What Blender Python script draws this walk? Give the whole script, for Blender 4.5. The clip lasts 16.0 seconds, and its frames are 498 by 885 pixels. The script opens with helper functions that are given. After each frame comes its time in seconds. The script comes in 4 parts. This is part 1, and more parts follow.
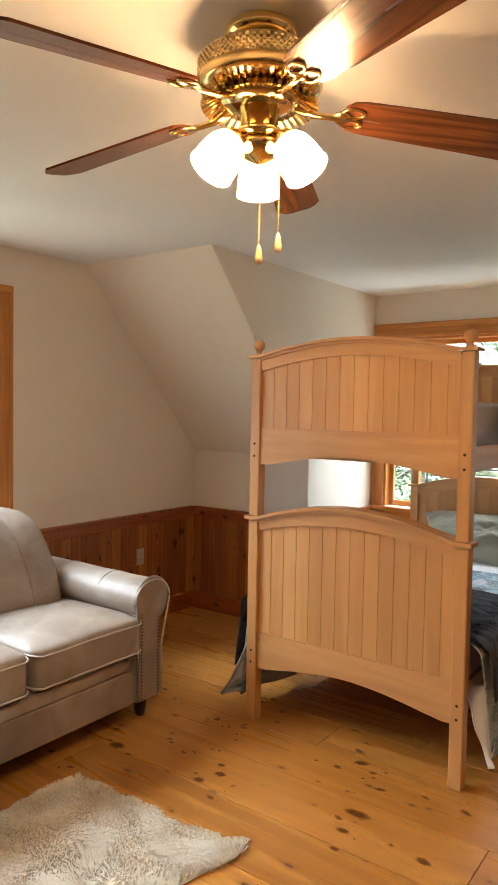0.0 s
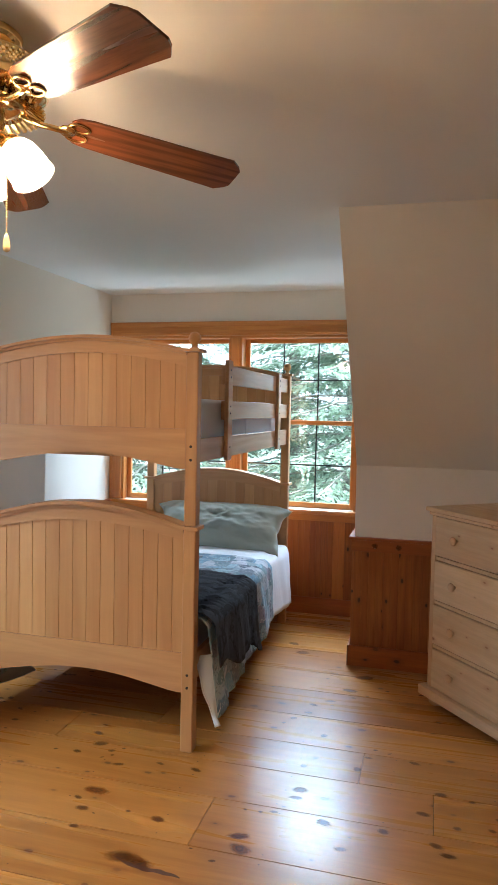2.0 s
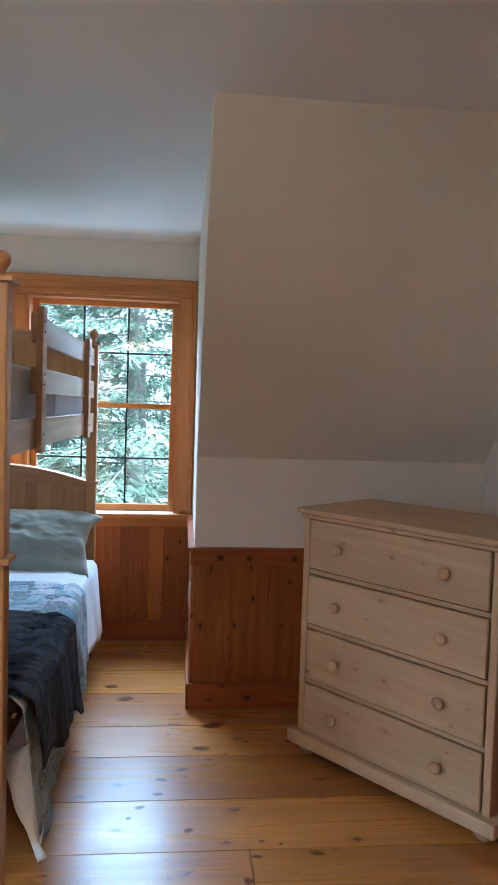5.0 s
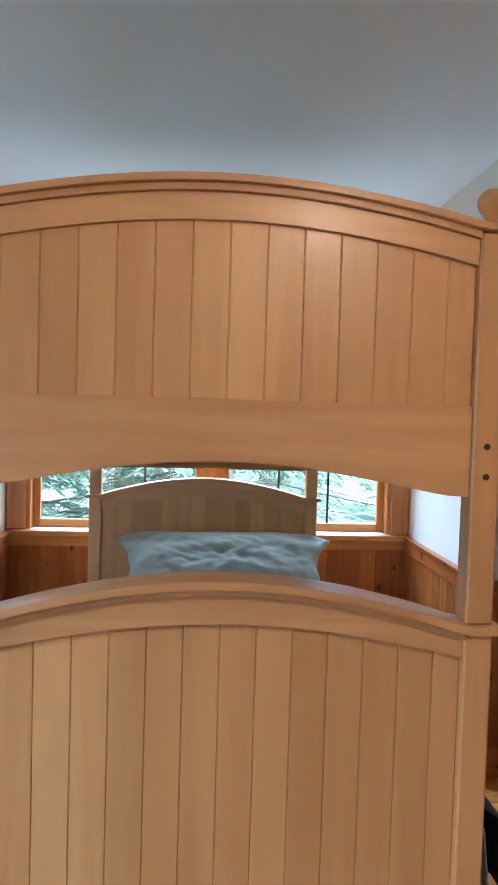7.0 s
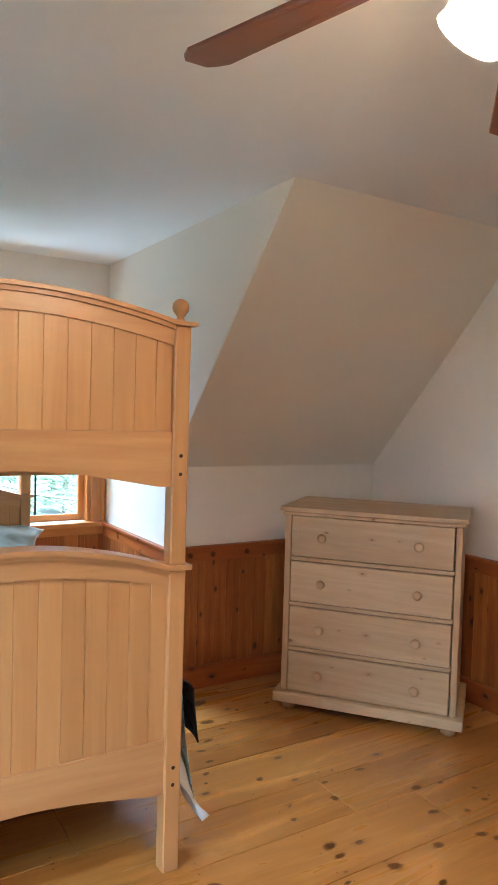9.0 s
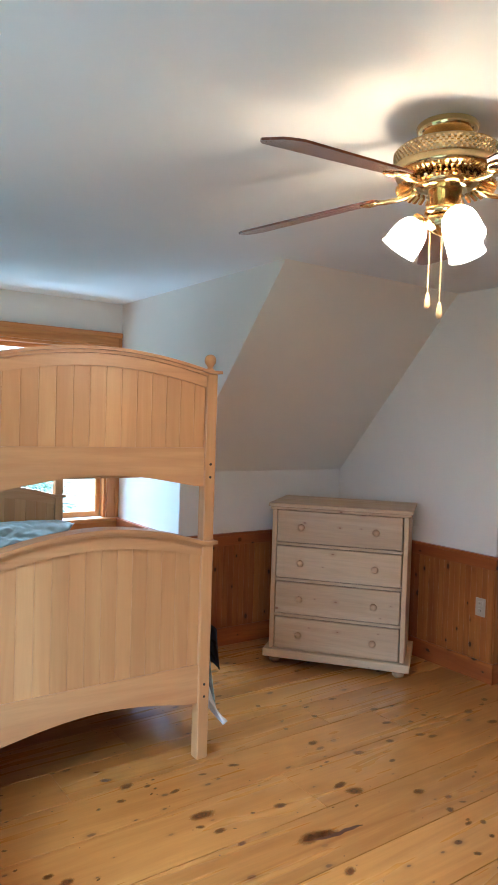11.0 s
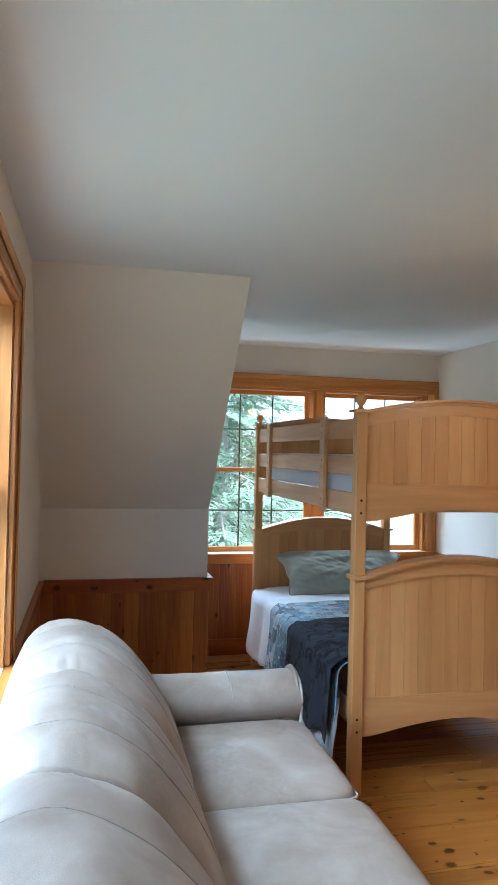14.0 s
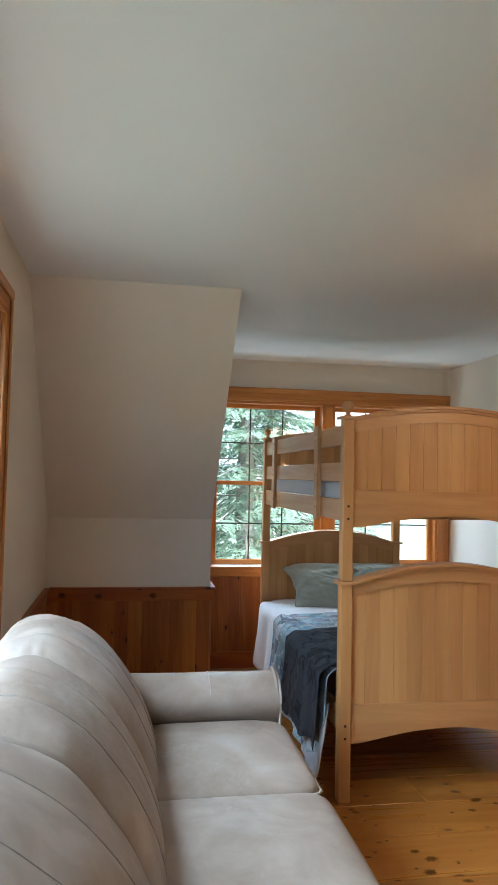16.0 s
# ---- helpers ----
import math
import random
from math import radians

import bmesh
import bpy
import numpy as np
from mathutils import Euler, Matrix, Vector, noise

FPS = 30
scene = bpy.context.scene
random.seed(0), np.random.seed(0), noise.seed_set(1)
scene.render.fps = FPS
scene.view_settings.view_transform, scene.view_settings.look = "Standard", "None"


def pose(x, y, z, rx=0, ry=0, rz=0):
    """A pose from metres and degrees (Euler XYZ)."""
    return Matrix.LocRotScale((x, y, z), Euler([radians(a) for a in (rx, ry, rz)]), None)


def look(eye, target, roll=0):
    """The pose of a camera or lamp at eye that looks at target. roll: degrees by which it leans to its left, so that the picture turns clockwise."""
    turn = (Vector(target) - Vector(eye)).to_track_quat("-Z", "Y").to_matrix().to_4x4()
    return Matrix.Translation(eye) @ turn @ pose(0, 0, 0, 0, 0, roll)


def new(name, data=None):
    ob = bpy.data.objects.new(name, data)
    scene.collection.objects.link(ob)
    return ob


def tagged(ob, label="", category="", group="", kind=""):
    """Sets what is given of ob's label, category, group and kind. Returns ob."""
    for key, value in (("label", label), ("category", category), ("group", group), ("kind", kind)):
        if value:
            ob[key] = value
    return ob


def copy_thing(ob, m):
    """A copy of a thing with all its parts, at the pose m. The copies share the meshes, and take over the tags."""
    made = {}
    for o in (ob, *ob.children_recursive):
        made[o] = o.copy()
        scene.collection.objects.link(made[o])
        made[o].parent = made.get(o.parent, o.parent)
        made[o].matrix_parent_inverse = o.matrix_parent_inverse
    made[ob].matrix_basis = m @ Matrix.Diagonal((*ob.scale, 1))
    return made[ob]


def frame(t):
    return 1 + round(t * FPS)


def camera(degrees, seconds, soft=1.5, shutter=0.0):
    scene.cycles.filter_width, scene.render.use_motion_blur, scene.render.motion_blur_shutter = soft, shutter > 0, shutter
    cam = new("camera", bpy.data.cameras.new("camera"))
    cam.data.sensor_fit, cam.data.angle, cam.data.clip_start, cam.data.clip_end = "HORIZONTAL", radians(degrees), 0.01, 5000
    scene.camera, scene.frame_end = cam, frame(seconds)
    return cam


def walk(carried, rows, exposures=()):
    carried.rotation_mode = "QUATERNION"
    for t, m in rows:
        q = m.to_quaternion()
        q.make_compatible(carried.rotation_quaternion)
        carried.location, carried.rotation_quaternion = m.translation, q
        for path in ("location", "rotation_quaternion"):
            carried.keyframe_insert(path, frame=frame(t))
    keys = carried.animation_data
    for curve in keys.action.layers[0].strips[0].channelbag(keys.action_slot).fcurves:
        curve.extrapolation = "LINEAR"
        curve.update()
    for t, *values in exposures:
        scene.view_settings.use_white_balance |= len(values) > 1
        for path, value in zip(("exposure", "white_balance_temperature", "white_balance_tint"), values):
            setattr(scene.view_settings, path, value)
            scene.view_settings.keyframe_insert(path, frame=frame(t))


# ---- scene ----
cam = camera(39.8, 16.0)
PATH = [
    (0, (0.601, 0.164, 1.532), (-0.58, 1.775, 1.434), 1.0),
    (0.5, (0.664, 0.108, 1.53), (-0.403, 1.797, 1.446), 1.0),
    (1, (0.709, 0.067, 1.527), (-0.261, 1.815, 1.444), 1.0),
    (1.5, (0.692, 0.035, 1.522), (-0.091, 1.874, 1.436), 1.2),
    (2, (0.701, 0.036, 1.53), (0.185, 1.966, 1.435), 1.2),
    (2.5, (0.741, 0.041, 1.534), (0.487, 2.022, 1.433), 1.3),
    (2.9, (0.742, 0.053, 1.533), (0.688, 2.049, 1.428), 1.3),
    (3, (0.743, 0.056, 1.531), (0.729, 2.053, 1.428), 1.4),
    (3.2, (0.74, 0.088, 1.525), (0.792, 2.085, 1.422), 1.3),
    (5.3, (0.024, 1.079, 1.44), (0.214, 3.068, 1.339), 1.8),
    (5.5, (-0.1, 1.182, 1.434), (0.07, 3.172, 1.333), 1.7),
    (6, (-0.377, 1.375, 1.433), (-0.251, 3.368, 1.337), 1.8),
    (6.5, (-0.653, 1.502, 1.424), (-0.535, 3.496, 1.331), 1.8),
    (7, (-0.88, 1.57, 1.416), (-0.725, 3.563, 1.33), 1.7),
    (7.5, (-1.013, 1.526, 1.434), (-0.651, 3.492, 1.351), 1.8),
    (8, (-1.128, 1.328, 1.447), (-0.503, 3.227, 1.372), 1.7),
    (8.5, (-1.2, 1.099, 1.491), (-0.328, 2.898, 1.422), 1.7),
    (9, (-1.284, 0.885, 1.502), (-0.234, 2.585, 1.421), 1.7),
    (9.2, (-1.332, 0.794, 1.483), (-0.243, 2.471, 1.414), 1.8),
    (11.3, (-2.071, 0.115, 1.588), (-0.925, 1.753, 1.523), 1.8),
    (11.5, (-2.135, 0.06, 1.595), (-0.999, 1.705, 1.533), 1.8),
    (12, (-2.324, -0.041, 1.564), (-1.313, 1.684, 1.513), 1.7),
    (12.5, (-2.453, -0.101, 1.535), (-1.605, 1.709, 1.485), 1.6),
    (13, (-2.509, -0.119, 1.558), (-1.826, 1.759, 1.501), 1.5),
    (13.5, (-2.552, -0.125, 1.565), (-1.996, 1.796, 1.542), 1.4),
    (14, (-2.579, -0.143, 1.571), (-2.13, 1.805, 1.603), 1.3),
    (14.5, (-2.592, -0.166, 1.58), (-2.228, 1.8, 1.646), 1.2),
    (15, (-2.552, -0.187, 1.558), (-2.244, 1.787, 1.648), 1.3),
    (15.5, (-2.472, -0.229, 1.522), (-2.169, 1.746, 1.622), 1.3),
    (16, (-2.35, -0.257, 1.493), (-2.018, 1.713, 1.592), 1.3),
]
EXPOSURES = [(0.0, 2.93, 6150, 8), (1.5, 2.78, 5300, 4), (3.2, 2.71, 4800, 4), (5.5, 2.6, 4450, 3), (6.5, 2.69, 4500, 3), (7.5, 2.74, 4600, 4), (8.2, 2.8, 4700, 4), (9.0, 3.15, 4800, 3), (11.5, 3.1, 4150, 0), (12.5, 2.75, 4240, 1), (14.0, 2.42, 4790, 2), (16.0, 2.3, 5190, 3)]
walk(cam, [(t, look(eye, target, roll)) for t, eye, target, roll in PATH], EXPOSURES)

# ---- light ----
SUN_EL, SUN_ROT = radians(47.5), radians(166)
world = bpy.data.worlds.new("world")
scene.world = world
world.use_nodes = True
wn, wl = world.node_tree.nodes, world.node_tree.links
wn.clear()
sky = wn.new("ShaderNodeTexSky")
sky.sky_type, sky.sun_disc, sky.sun_elevation, sky.sun_rotation = "NISHITA", False, SUN_EL, SUN_ROT
hue = wn.new("ShaderNodeHueSaturation")
hue.inputs["Saturation"].default_value = 0.22
bgd = wn.new("ShaderNodeBackground")
bgd.inputs["Strength"].default_value = 0.15
wout = wn.new("ShaderNodeOutputWorld")
wl.new(sky.outputs[0], hue.inputs["Color"])
wl.new(hue.outputs[0], bgd.inputs[0])
wl.new(bgd.outputs[0], wout.inputs[0])
sun = new("sun", bpy.data.lights.new("sun", "SUN"))
sun.data.energy, sun.data.angle, sun.data.color = 4.2, radians(12), (1.0, 0.95, 0.88)
sun.matrix_world = look((2.0, -8.0, 9.0), (0, 0, 0))



# Area lamp added outside a window, standing in for sky or ground light.
def fill_lamp(name, at, target, sx, sy, watts, col):
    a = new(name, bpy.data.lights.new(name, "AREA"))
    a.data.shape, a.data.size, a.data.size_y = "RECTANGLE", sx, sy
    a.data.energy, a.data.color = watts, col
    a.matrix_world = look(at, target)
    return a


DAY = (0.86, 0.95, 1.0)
fill_lamp("window_sky_north", (-0.785, 7.1, 3.5), (-0.785, 4.4, 1.1), 3.3, 2.2, 122, DAY)
fill_lamp("window_bounce_north", (-0.785, 7.2, -0.7), (-0.785, 4.3, 1.9), 2.4, 1.4, 10, DAY)
fill_lamp("window_sky_west", (-4.7, 1.2, 3.35), (-2.6, 1.2, 1.0), 3.3, 1.7, 108, DAY)
fill_lamp("window_bounce_west", (-3.45, 1.2, 0.25), (-2.1, 1.2, 1.9), 2.2, 0.5, 1.8, DAY)

# ---- measures ----
XW, XE, YN, YD, ZC = -2.86, 1.68, 4.175, 5.15, 2.43   # west, east, knee wall, dormer wall, ceiling
DL, DR = -1.835, 0.265                                # dormer cheeks
YS0, ZK, ZW = 3.11, 1.212, 0.78                       # where the slope starts, knee height, wainscot
YB, XB, YC = -4.6, 3.3, 2.745                         # unseen back wall set deep to cut bounce, unseen far east wall, outer corner
FANX, FANY = -0.382, 1.525


# ---- materials ----
def material(name, rough=0.5, metal=0.0):
    m = bpy.data.materials.new(name)
    m.use_nodes = True
    b = m.node_tree.nodes["Principled BSDF"]
    b.inputs["Roughness"].default_value, b.inputs["Metallic"].default_value = rough, metal
    return m, m.node_tree.nodes, m.node_tree.links, b


def mix(n, l, fac, a, b, blend="MIX"):
    x = n.new("ShaderNodeMix")
    x.data_type, x.blend_type = "RGBA", blend
    for sock, v in ((x.inputs[0], fac), (x.inputs[6], a), (x.inputs[7], b)):
        if hasattr(v, "is_output"):
            l.new(v, sock)
        elif isinstance(v, (int, float)):
            sock.default_value = v
        else:
            sock.default_value = (*v, 1)
    return x.outputs[2]


def ramp(n, l, fac, stops):
    r = n.new("ShaderNodeValToRGB")
    e = r.color_ramp.elements
    e.remove(e[1])
    for k, (p, c) in enumerate(stops):
        if k:
            el = e.new(p)
        else:
            el = e[0]
            el.position = p
        el.color = (*c, 1) if not isinstance(c, (int, float)) else (c, c, c, 1)
    l.new(fac, r.inputs[0])
    return r.outputs[0]


def coords(n, l, scale=(1, 1, 1), shift=True):
    tc = n.new("ShaderNodeTexCoord")
    mp = n.new("ShaderNodeMapping")
    l.new(tc.outputs["Object"], mp.inputs[0])
    mp.inputs["Scale"].default_value = scale
    info = n.new("ShaderNodeObjectInfo")
    if shift:
        mul = n.new("ShaderNodeVectorMath")
        mul.operation = "SCALE"
        mul.inputs[0].default_value = (37.0, 61.0, 23.0)
        l.new(info.outputs["Random"], mul.inputs["Scale"])
        l.new(mul.outputs[0], mp.inputs["Location"])
    return mp.outputs[0], info.outputs["Random"]


def noise_tex(n, l, vec, scale, detail=4, rough=0.55, dist=0.0):
    t = n.new("ShaderNodeTexNoise")
    t.inputs["Scale"].default_value, t.inputs["Detail"].default_value = scale, detail
    t.inputs["Roughness"].default_value, t.inputs["Distortion"].default_value = rough, dist
    l.new(vec, t.inputs["Vector"])
    return t.outputs["Fac"]


def bump(n, l, b, height, strength=0.2, distance=0.002):
    u = n.new("ShaderNodeBump")
    u.inputs["Strength"].default_value, u.inputs["Distance"].default_value = strength, distance
    l.new(height, u.inputs["Height"])
    l.new(u.outputs[0], b.inputs["Normal"])


def wood(name, pale, deep, axis=2, rough=0.38, coat=0.3, vary=0.25, knots=0.0, grain=1.0, knot_col=(0.09, 0.03, 0.01), rare=0.585, plane="XZ"):
    m, n, l, b = material(name, rough)
    st = [1.0, 1.0, 1.0]
    st[axis] = 0.07
    vec, rnd = coords(n, l, tuple(st))
    big = noise_tex(n, l, vec, 9, 3, 0.5, 1.6)
    fine = noise_tex(n, l, vec, 120, 3, 0.6)
    wave = n.new("ShaderNodeTexWave")
    wave.wave_type, wave.bands_direction = "BANDS", "DIAGONAL"
    wave.inputs["Scale"].default_value, wave.inputs["Distortion"].default_value = 16, 9
    wave.inputs["Detail"].default_value, wave.inputs["Detail Scale"].default_value = 2, 0.8
    l.new(vec, wave.inputs["Vector"])
    c = mix(n, l, ramp(n, l, big, [(0.3, 0.0), (0.72, 1.0)]), pale, deep)
    mid = tuple((0.5 * (p + d) * 0.8) if grain < 2 else d * 0.6 for p, d in zip(pale, deep))
    c = mix(n, l, ramp(n, l, wave.outputs["Fac"], [(0.45, 0.0), (1.0, 0.32 * grain)]), c, mid)
    c = mix(n, l, ramp(n, l, fine, [(0.45, 0.0), (0.8, 0.3 * grain)]), c, tuple(d * 0.6 for d in deep))
    if vary:
        c = mix(n, l, vary, c, ramp(n, l, rnd, [(0.0, tuple(d * 0.75 for d in deep)), (0.5, deep), (1.0, tuple(min(1, p * 1.15) for p in pale))]))
    if knots:
        ks = [1.0, 1.0, 1.0]
        ks[axis] = 0.55
        kv, _ = coords(n, l, tuple(ks))
        vo = n.new("ShaderNodeTexVoronoi")
        vo.inputs["Scale"].default_value = 11
        vo.voronoi_dimensions = "2D"
        sp, cm = n.new("ShaderNodeSeparateXYZ"), n.new("ShaderNodeCombineXYZ")
        l.new(kv, sp.inputs[0])
        l.new(sp.outputs[plane[0]], cm.inputs[0])
        l.new(sp.outputs[plane[1]], cm.inputs[1])
        l.new(cm.outputs[0], vo.inputs["Vector"])
        wob = noise_tex(n, l, kv, 26, 3)
        add = n.new("ShaderNodeMath")
        add.operation = "MULTIPLY_ADD"
        l.new(wob, add.inputs[0])
        add.inputs[1].default_value = 0.17
        own, big_ = n.new("ShaderNodeSeparateColor"), n.new("ShaderNodeMath")
        l.new(vo.outputs["Color"], own.inputs[0])
        big_.operation = "MULTIPLY"
        l.new(vo.outputs["Distance"], big_.inputs[0])
        l.new(ramp(n, l, own.outputs[2], [(0.1, 2.2), (0.8, 0.75)]), big_.inputs[1])
        l.new(big_.outputs[0], add.inputs[2])
        k = ramp(n, l, add.outputs[0], [(0.11 + 0.15 * knots, 1.0), (0.12 + 0.17 * knots, 0.75), (0.135 + 0.2 * knots, 0.3), (0.26 + 0.25 * knots, 0.0)])
        keep = ramp(n, l, vo.outputs["Color"], [(rare, 0.0), (rare + 0.035, 1.0)])
        mm = n.new("ShaderNodeMath")
        mm.operation = "MULTIPLY"
        l.new(k, mm.inputs[0])
        l.new(keep, mm.inputs[1])
        c = mix(n, l, mm.outputs[0], c, knot_col)
    l.new(c, b.inputs["Base Color"])
    l.new(ramp(n, l, big, [(0.2, rough * 0.8), (0.8, min(1, rough * 1.25))]), b.inputs["Roughness"])
    b.inputs["Coat Weight"].default_value = coat
    b.inputs["Coat Roughness"].default_value = 0.2
    bump(n, l, b, fine, 0.12, 0.0015)
    return m


def paint(name, col, rough=0.85, speck=0.03):
    m, n, l, b = material(name, rough)
    vec, _ = coords(n, l, (1, 1, 1), False)
    big = noise_tex(n, l, vec, 1.3, 3)
    fine = noise_tex(n, l, vec, 160, 4)
    c = mix(n, l, ramp(n, l, big, [(0.3, 0.0), (0.7, 1.0)]), col, tuple(v * (1 - speck) for v in col))
    l.new(c, b.inputs["Base Color"])
    bump(n, l, b, fine, 0.15, 0.002)
    return m


def plain(name, col, rough=0.4, metal=0.0, coat=0.0, var=0.12, scale=30.0, relief=0.1):
    m, n, l, b = material(name, rough, metal)
    vec, _ = coords(n, l)
    f = noise_tex(n, l, vec, scale, 4)
    c = mix(n, l, ramp(n, l, f, [(0.3, 0.0), (0.75, 1.0)]), col, tuple(v * (1 - var) for v in col))
    l.new(c, b.inputs["Base Color"])
    b.inputs["Coat Weight"].default_value = coat
    if relief:
        bump(n, l, b, f, relief, 0.001)
    return m


def cloth(name, a, b_, weave=700, rough=0.9, sheen=0.3):
    m, n, l, b = material(name, rough)
    vec, _ = coords(n, l)
    big = noise_tex(n, l, vec, 6, 3)
    fine = noise_tex(n, l, vec, weave, 2)
    l.new(mix(n, l, big, a, b_), b.inputs["Base Color"])
    b.inputs["Sheen Weight"].default_value = sheen
    bump(n, l, b, fine, 0.3, 0.001)
    return m


# Cream wall paint, with warm bounced light mixed into its colour.
PAINT = paint("wall_paint", (0.80, 0.727, 0.63))
CEIL = paint("ceiling_paint", (0.82, 0.81, 0.785))
PINE_FLOOR = wood("floor_pine", (0.59, 0.284, 0.056), (0.32, 0.112, 0.016), axis=0, rough=0.29, coat=0.2, vary=0.42, knots=0.22, grain=0.85, knot_col=(0.12, 0.036, 0.010), rare=0.70, plane="XY")
PINE_WAIN = wood("wainscot_pine", (0.48, 0.168, 0.028), (0.23, 0.054, 0.008), axis=2, rough=0.36, coat=0.2, vary=0.4, knots=0.3, grain=1.5, knot_col=(0.045, 0.012, 0.004), rare=0.66)
PINE_RAIL_X = wood("rail_pine_along", (0.44, 0.125, 0.018), (0.24, 0.052, 0.008), axis=0, rough=0.38, coat=0.2, vary=0.12, knots=0.3, knot_col=(0.04, 0.012, 0.005), rare=0.6)
TRIM_X = wood("fir_trim_along", (0.60, 0.262, 0.054), (0.44, 0.152, 0.026), axis=0, rough=0.4, coat=0.12, vary=0.1)
TRIM_Z = wood("fir_trim_upright", (0.60, 0.262, 0.054), (0.44, 0.152, 0.026), axis=2, rough=0.4, coat=0.12, vary=0.1)
MAPLE_Z = wood("maple_upright", (0.64, 0.352, 0.130), (0.50, 0.232, 0.072), axis=2, rough=0.42, coat=0.12, vary=0.36, grain=0.42)
MAPLE_X = wood("maple_across", (0.63, 0.340, 0.128), (0.48, 0.225, 0.075), axis=0, rough=0.42, coat=0.12, vary=0.12, grain=0.45)
MAPLE_Y = wood("maple_lengthwise", (0.60, 0.34, 0.150), (0.47, 0.235, 0.09), axis=1, rough=0.42, coat=0.12, vary=0.12, grain=0.45)
RAW_X = wood("pale_pine_drawer", (0.64, 0.445, 0.245), (0.52, 0.33, 0.16), axis=0, rough=0.45, coat=0.08, vary=0.3, grain=1.0, knots=0.06, knot_col=(0.28, 0.13, 0.05))
RAW_Z = wood("pale_pine_case", (0.60, 0.39, 0.20), (0.48, 0.28, 0.128), axis=2, rough=0.5, coat=0.05, vary=0.08, grain=0.4)
OAK = wood("fan_blade_oak", (0.25, 0.078, 0.026), (0.12, 0.033, 0.012), axis=0, rough=0.24, coat=0.5, vary=0.06, grain=2.2)
BRASS = plain("polished_brass", (0.83, 0.60, 0.24), 0.12, 1.0, 0.3, 0.08, 12, 0.03)
BRASS_DULL = plain("antique_brass", (0.62, 0.50, 0.26), 0.3, 1.0, 0.0, 0.25, 60, 0.1)
DARK = plain("dark_bolt", (0.035, 0.022, 0.015), 0.4, 0.3)
GRILLE = plain("window_grille_dark", (0.05, 0.045, 0.04), 0.5)
PLATE = plain("ivory_plate", (0.52, 0.43, 0.31), 0.35)
TONGUE = plain("fob_wood", (0.72, 0.48, 0.2), 0.3, 0, 0.5)
LINER = plain("grey_vinyl", (0.38, 0.42, 0.40), 0.45)
GAP = plain("gap_dark", (0.06, 0.03, 0.015), 0.8)
KNOT = wood("knot_dark", (0.12, 0.036, 0.012), (0.045, 0.013, 0.005), axis=1, rough=0.5, coat=0.05, vary=0.3)


def knot_mat():
    """A knot seen on the board's face: dark heart, ring, and a stained rim that melts into the wood round it."""
    m, n, l, b = material("pine_knot", 0.3)
    vec, _ = coords(n, l, (1, 1, 1), False)
    moved, _ = coords(n, l, (1, 1, 1))
    ln, wob = n.new("ShaderNodeVectorMath"), n.new("ShaderNodeMath")
    ln.operation, wob.operation = "LENGTH", "MULTIPLY_ADD"
    l.new(vec, ln.inputs[0])
    l.new(noise_tex(n, l, moved, 2.6, 4), wob.inputs[0])
    wob.inputs[1].default_value = 0.55
    l.new(ln.outputs["Value"], wob.inputs[2])
    d = wob.outputs[0]
    c = ramp(n, l, d, [(0.30, (0.040, 0.012, 0.004)), (0.40, (0.13, 0.040, 0.008)), (0.50, (0.030, 0.009, 0.003)), (0.60, (0.12, 0.036, 0.006)), (0.85, (0.30, 0.095, 0.012))])
    l.new(c, b.inputs["Base Color"])
    b.inputs["Specular IOR Level"].default_value = 0.25
    tr, mx = n.new("ShaderNodeBsdfTransparent"), n.new("ShaderNodeMixShader")
    l.new(ramp(n, l, d, [(0.62, 1.0), (0.72, 0.65), (1.12, 0.0)]), mx.inputs[0])
    l.new(tr.outputs[0], mx.inputs[1])
    l.new(b.outputs[0], mx.inputs[2])
    l.new(mx.outputs[0], n["Material Output"].inputs[0])
    return m


PINE_KNOT = knot_mat()
SHEET = cloth("white_cotton", (0.80, 0.80, 0.82), (0.72, 0.72, 0.75))
MATTRESS = cloth("mattress_ticking", (0.66, 0.66, 0.70), (0.58, 0.58, 0.63), 400)
STRIPED = cloth("grey_backing_cloth", (0.60, 0.61, 0.64), (0.34, 0.36, 0.40), 90)
PILLOW = cloth("sage_pillowcase", (0.36, 0.36, 0.285), (0.26, 0.265, 0.205), 500)


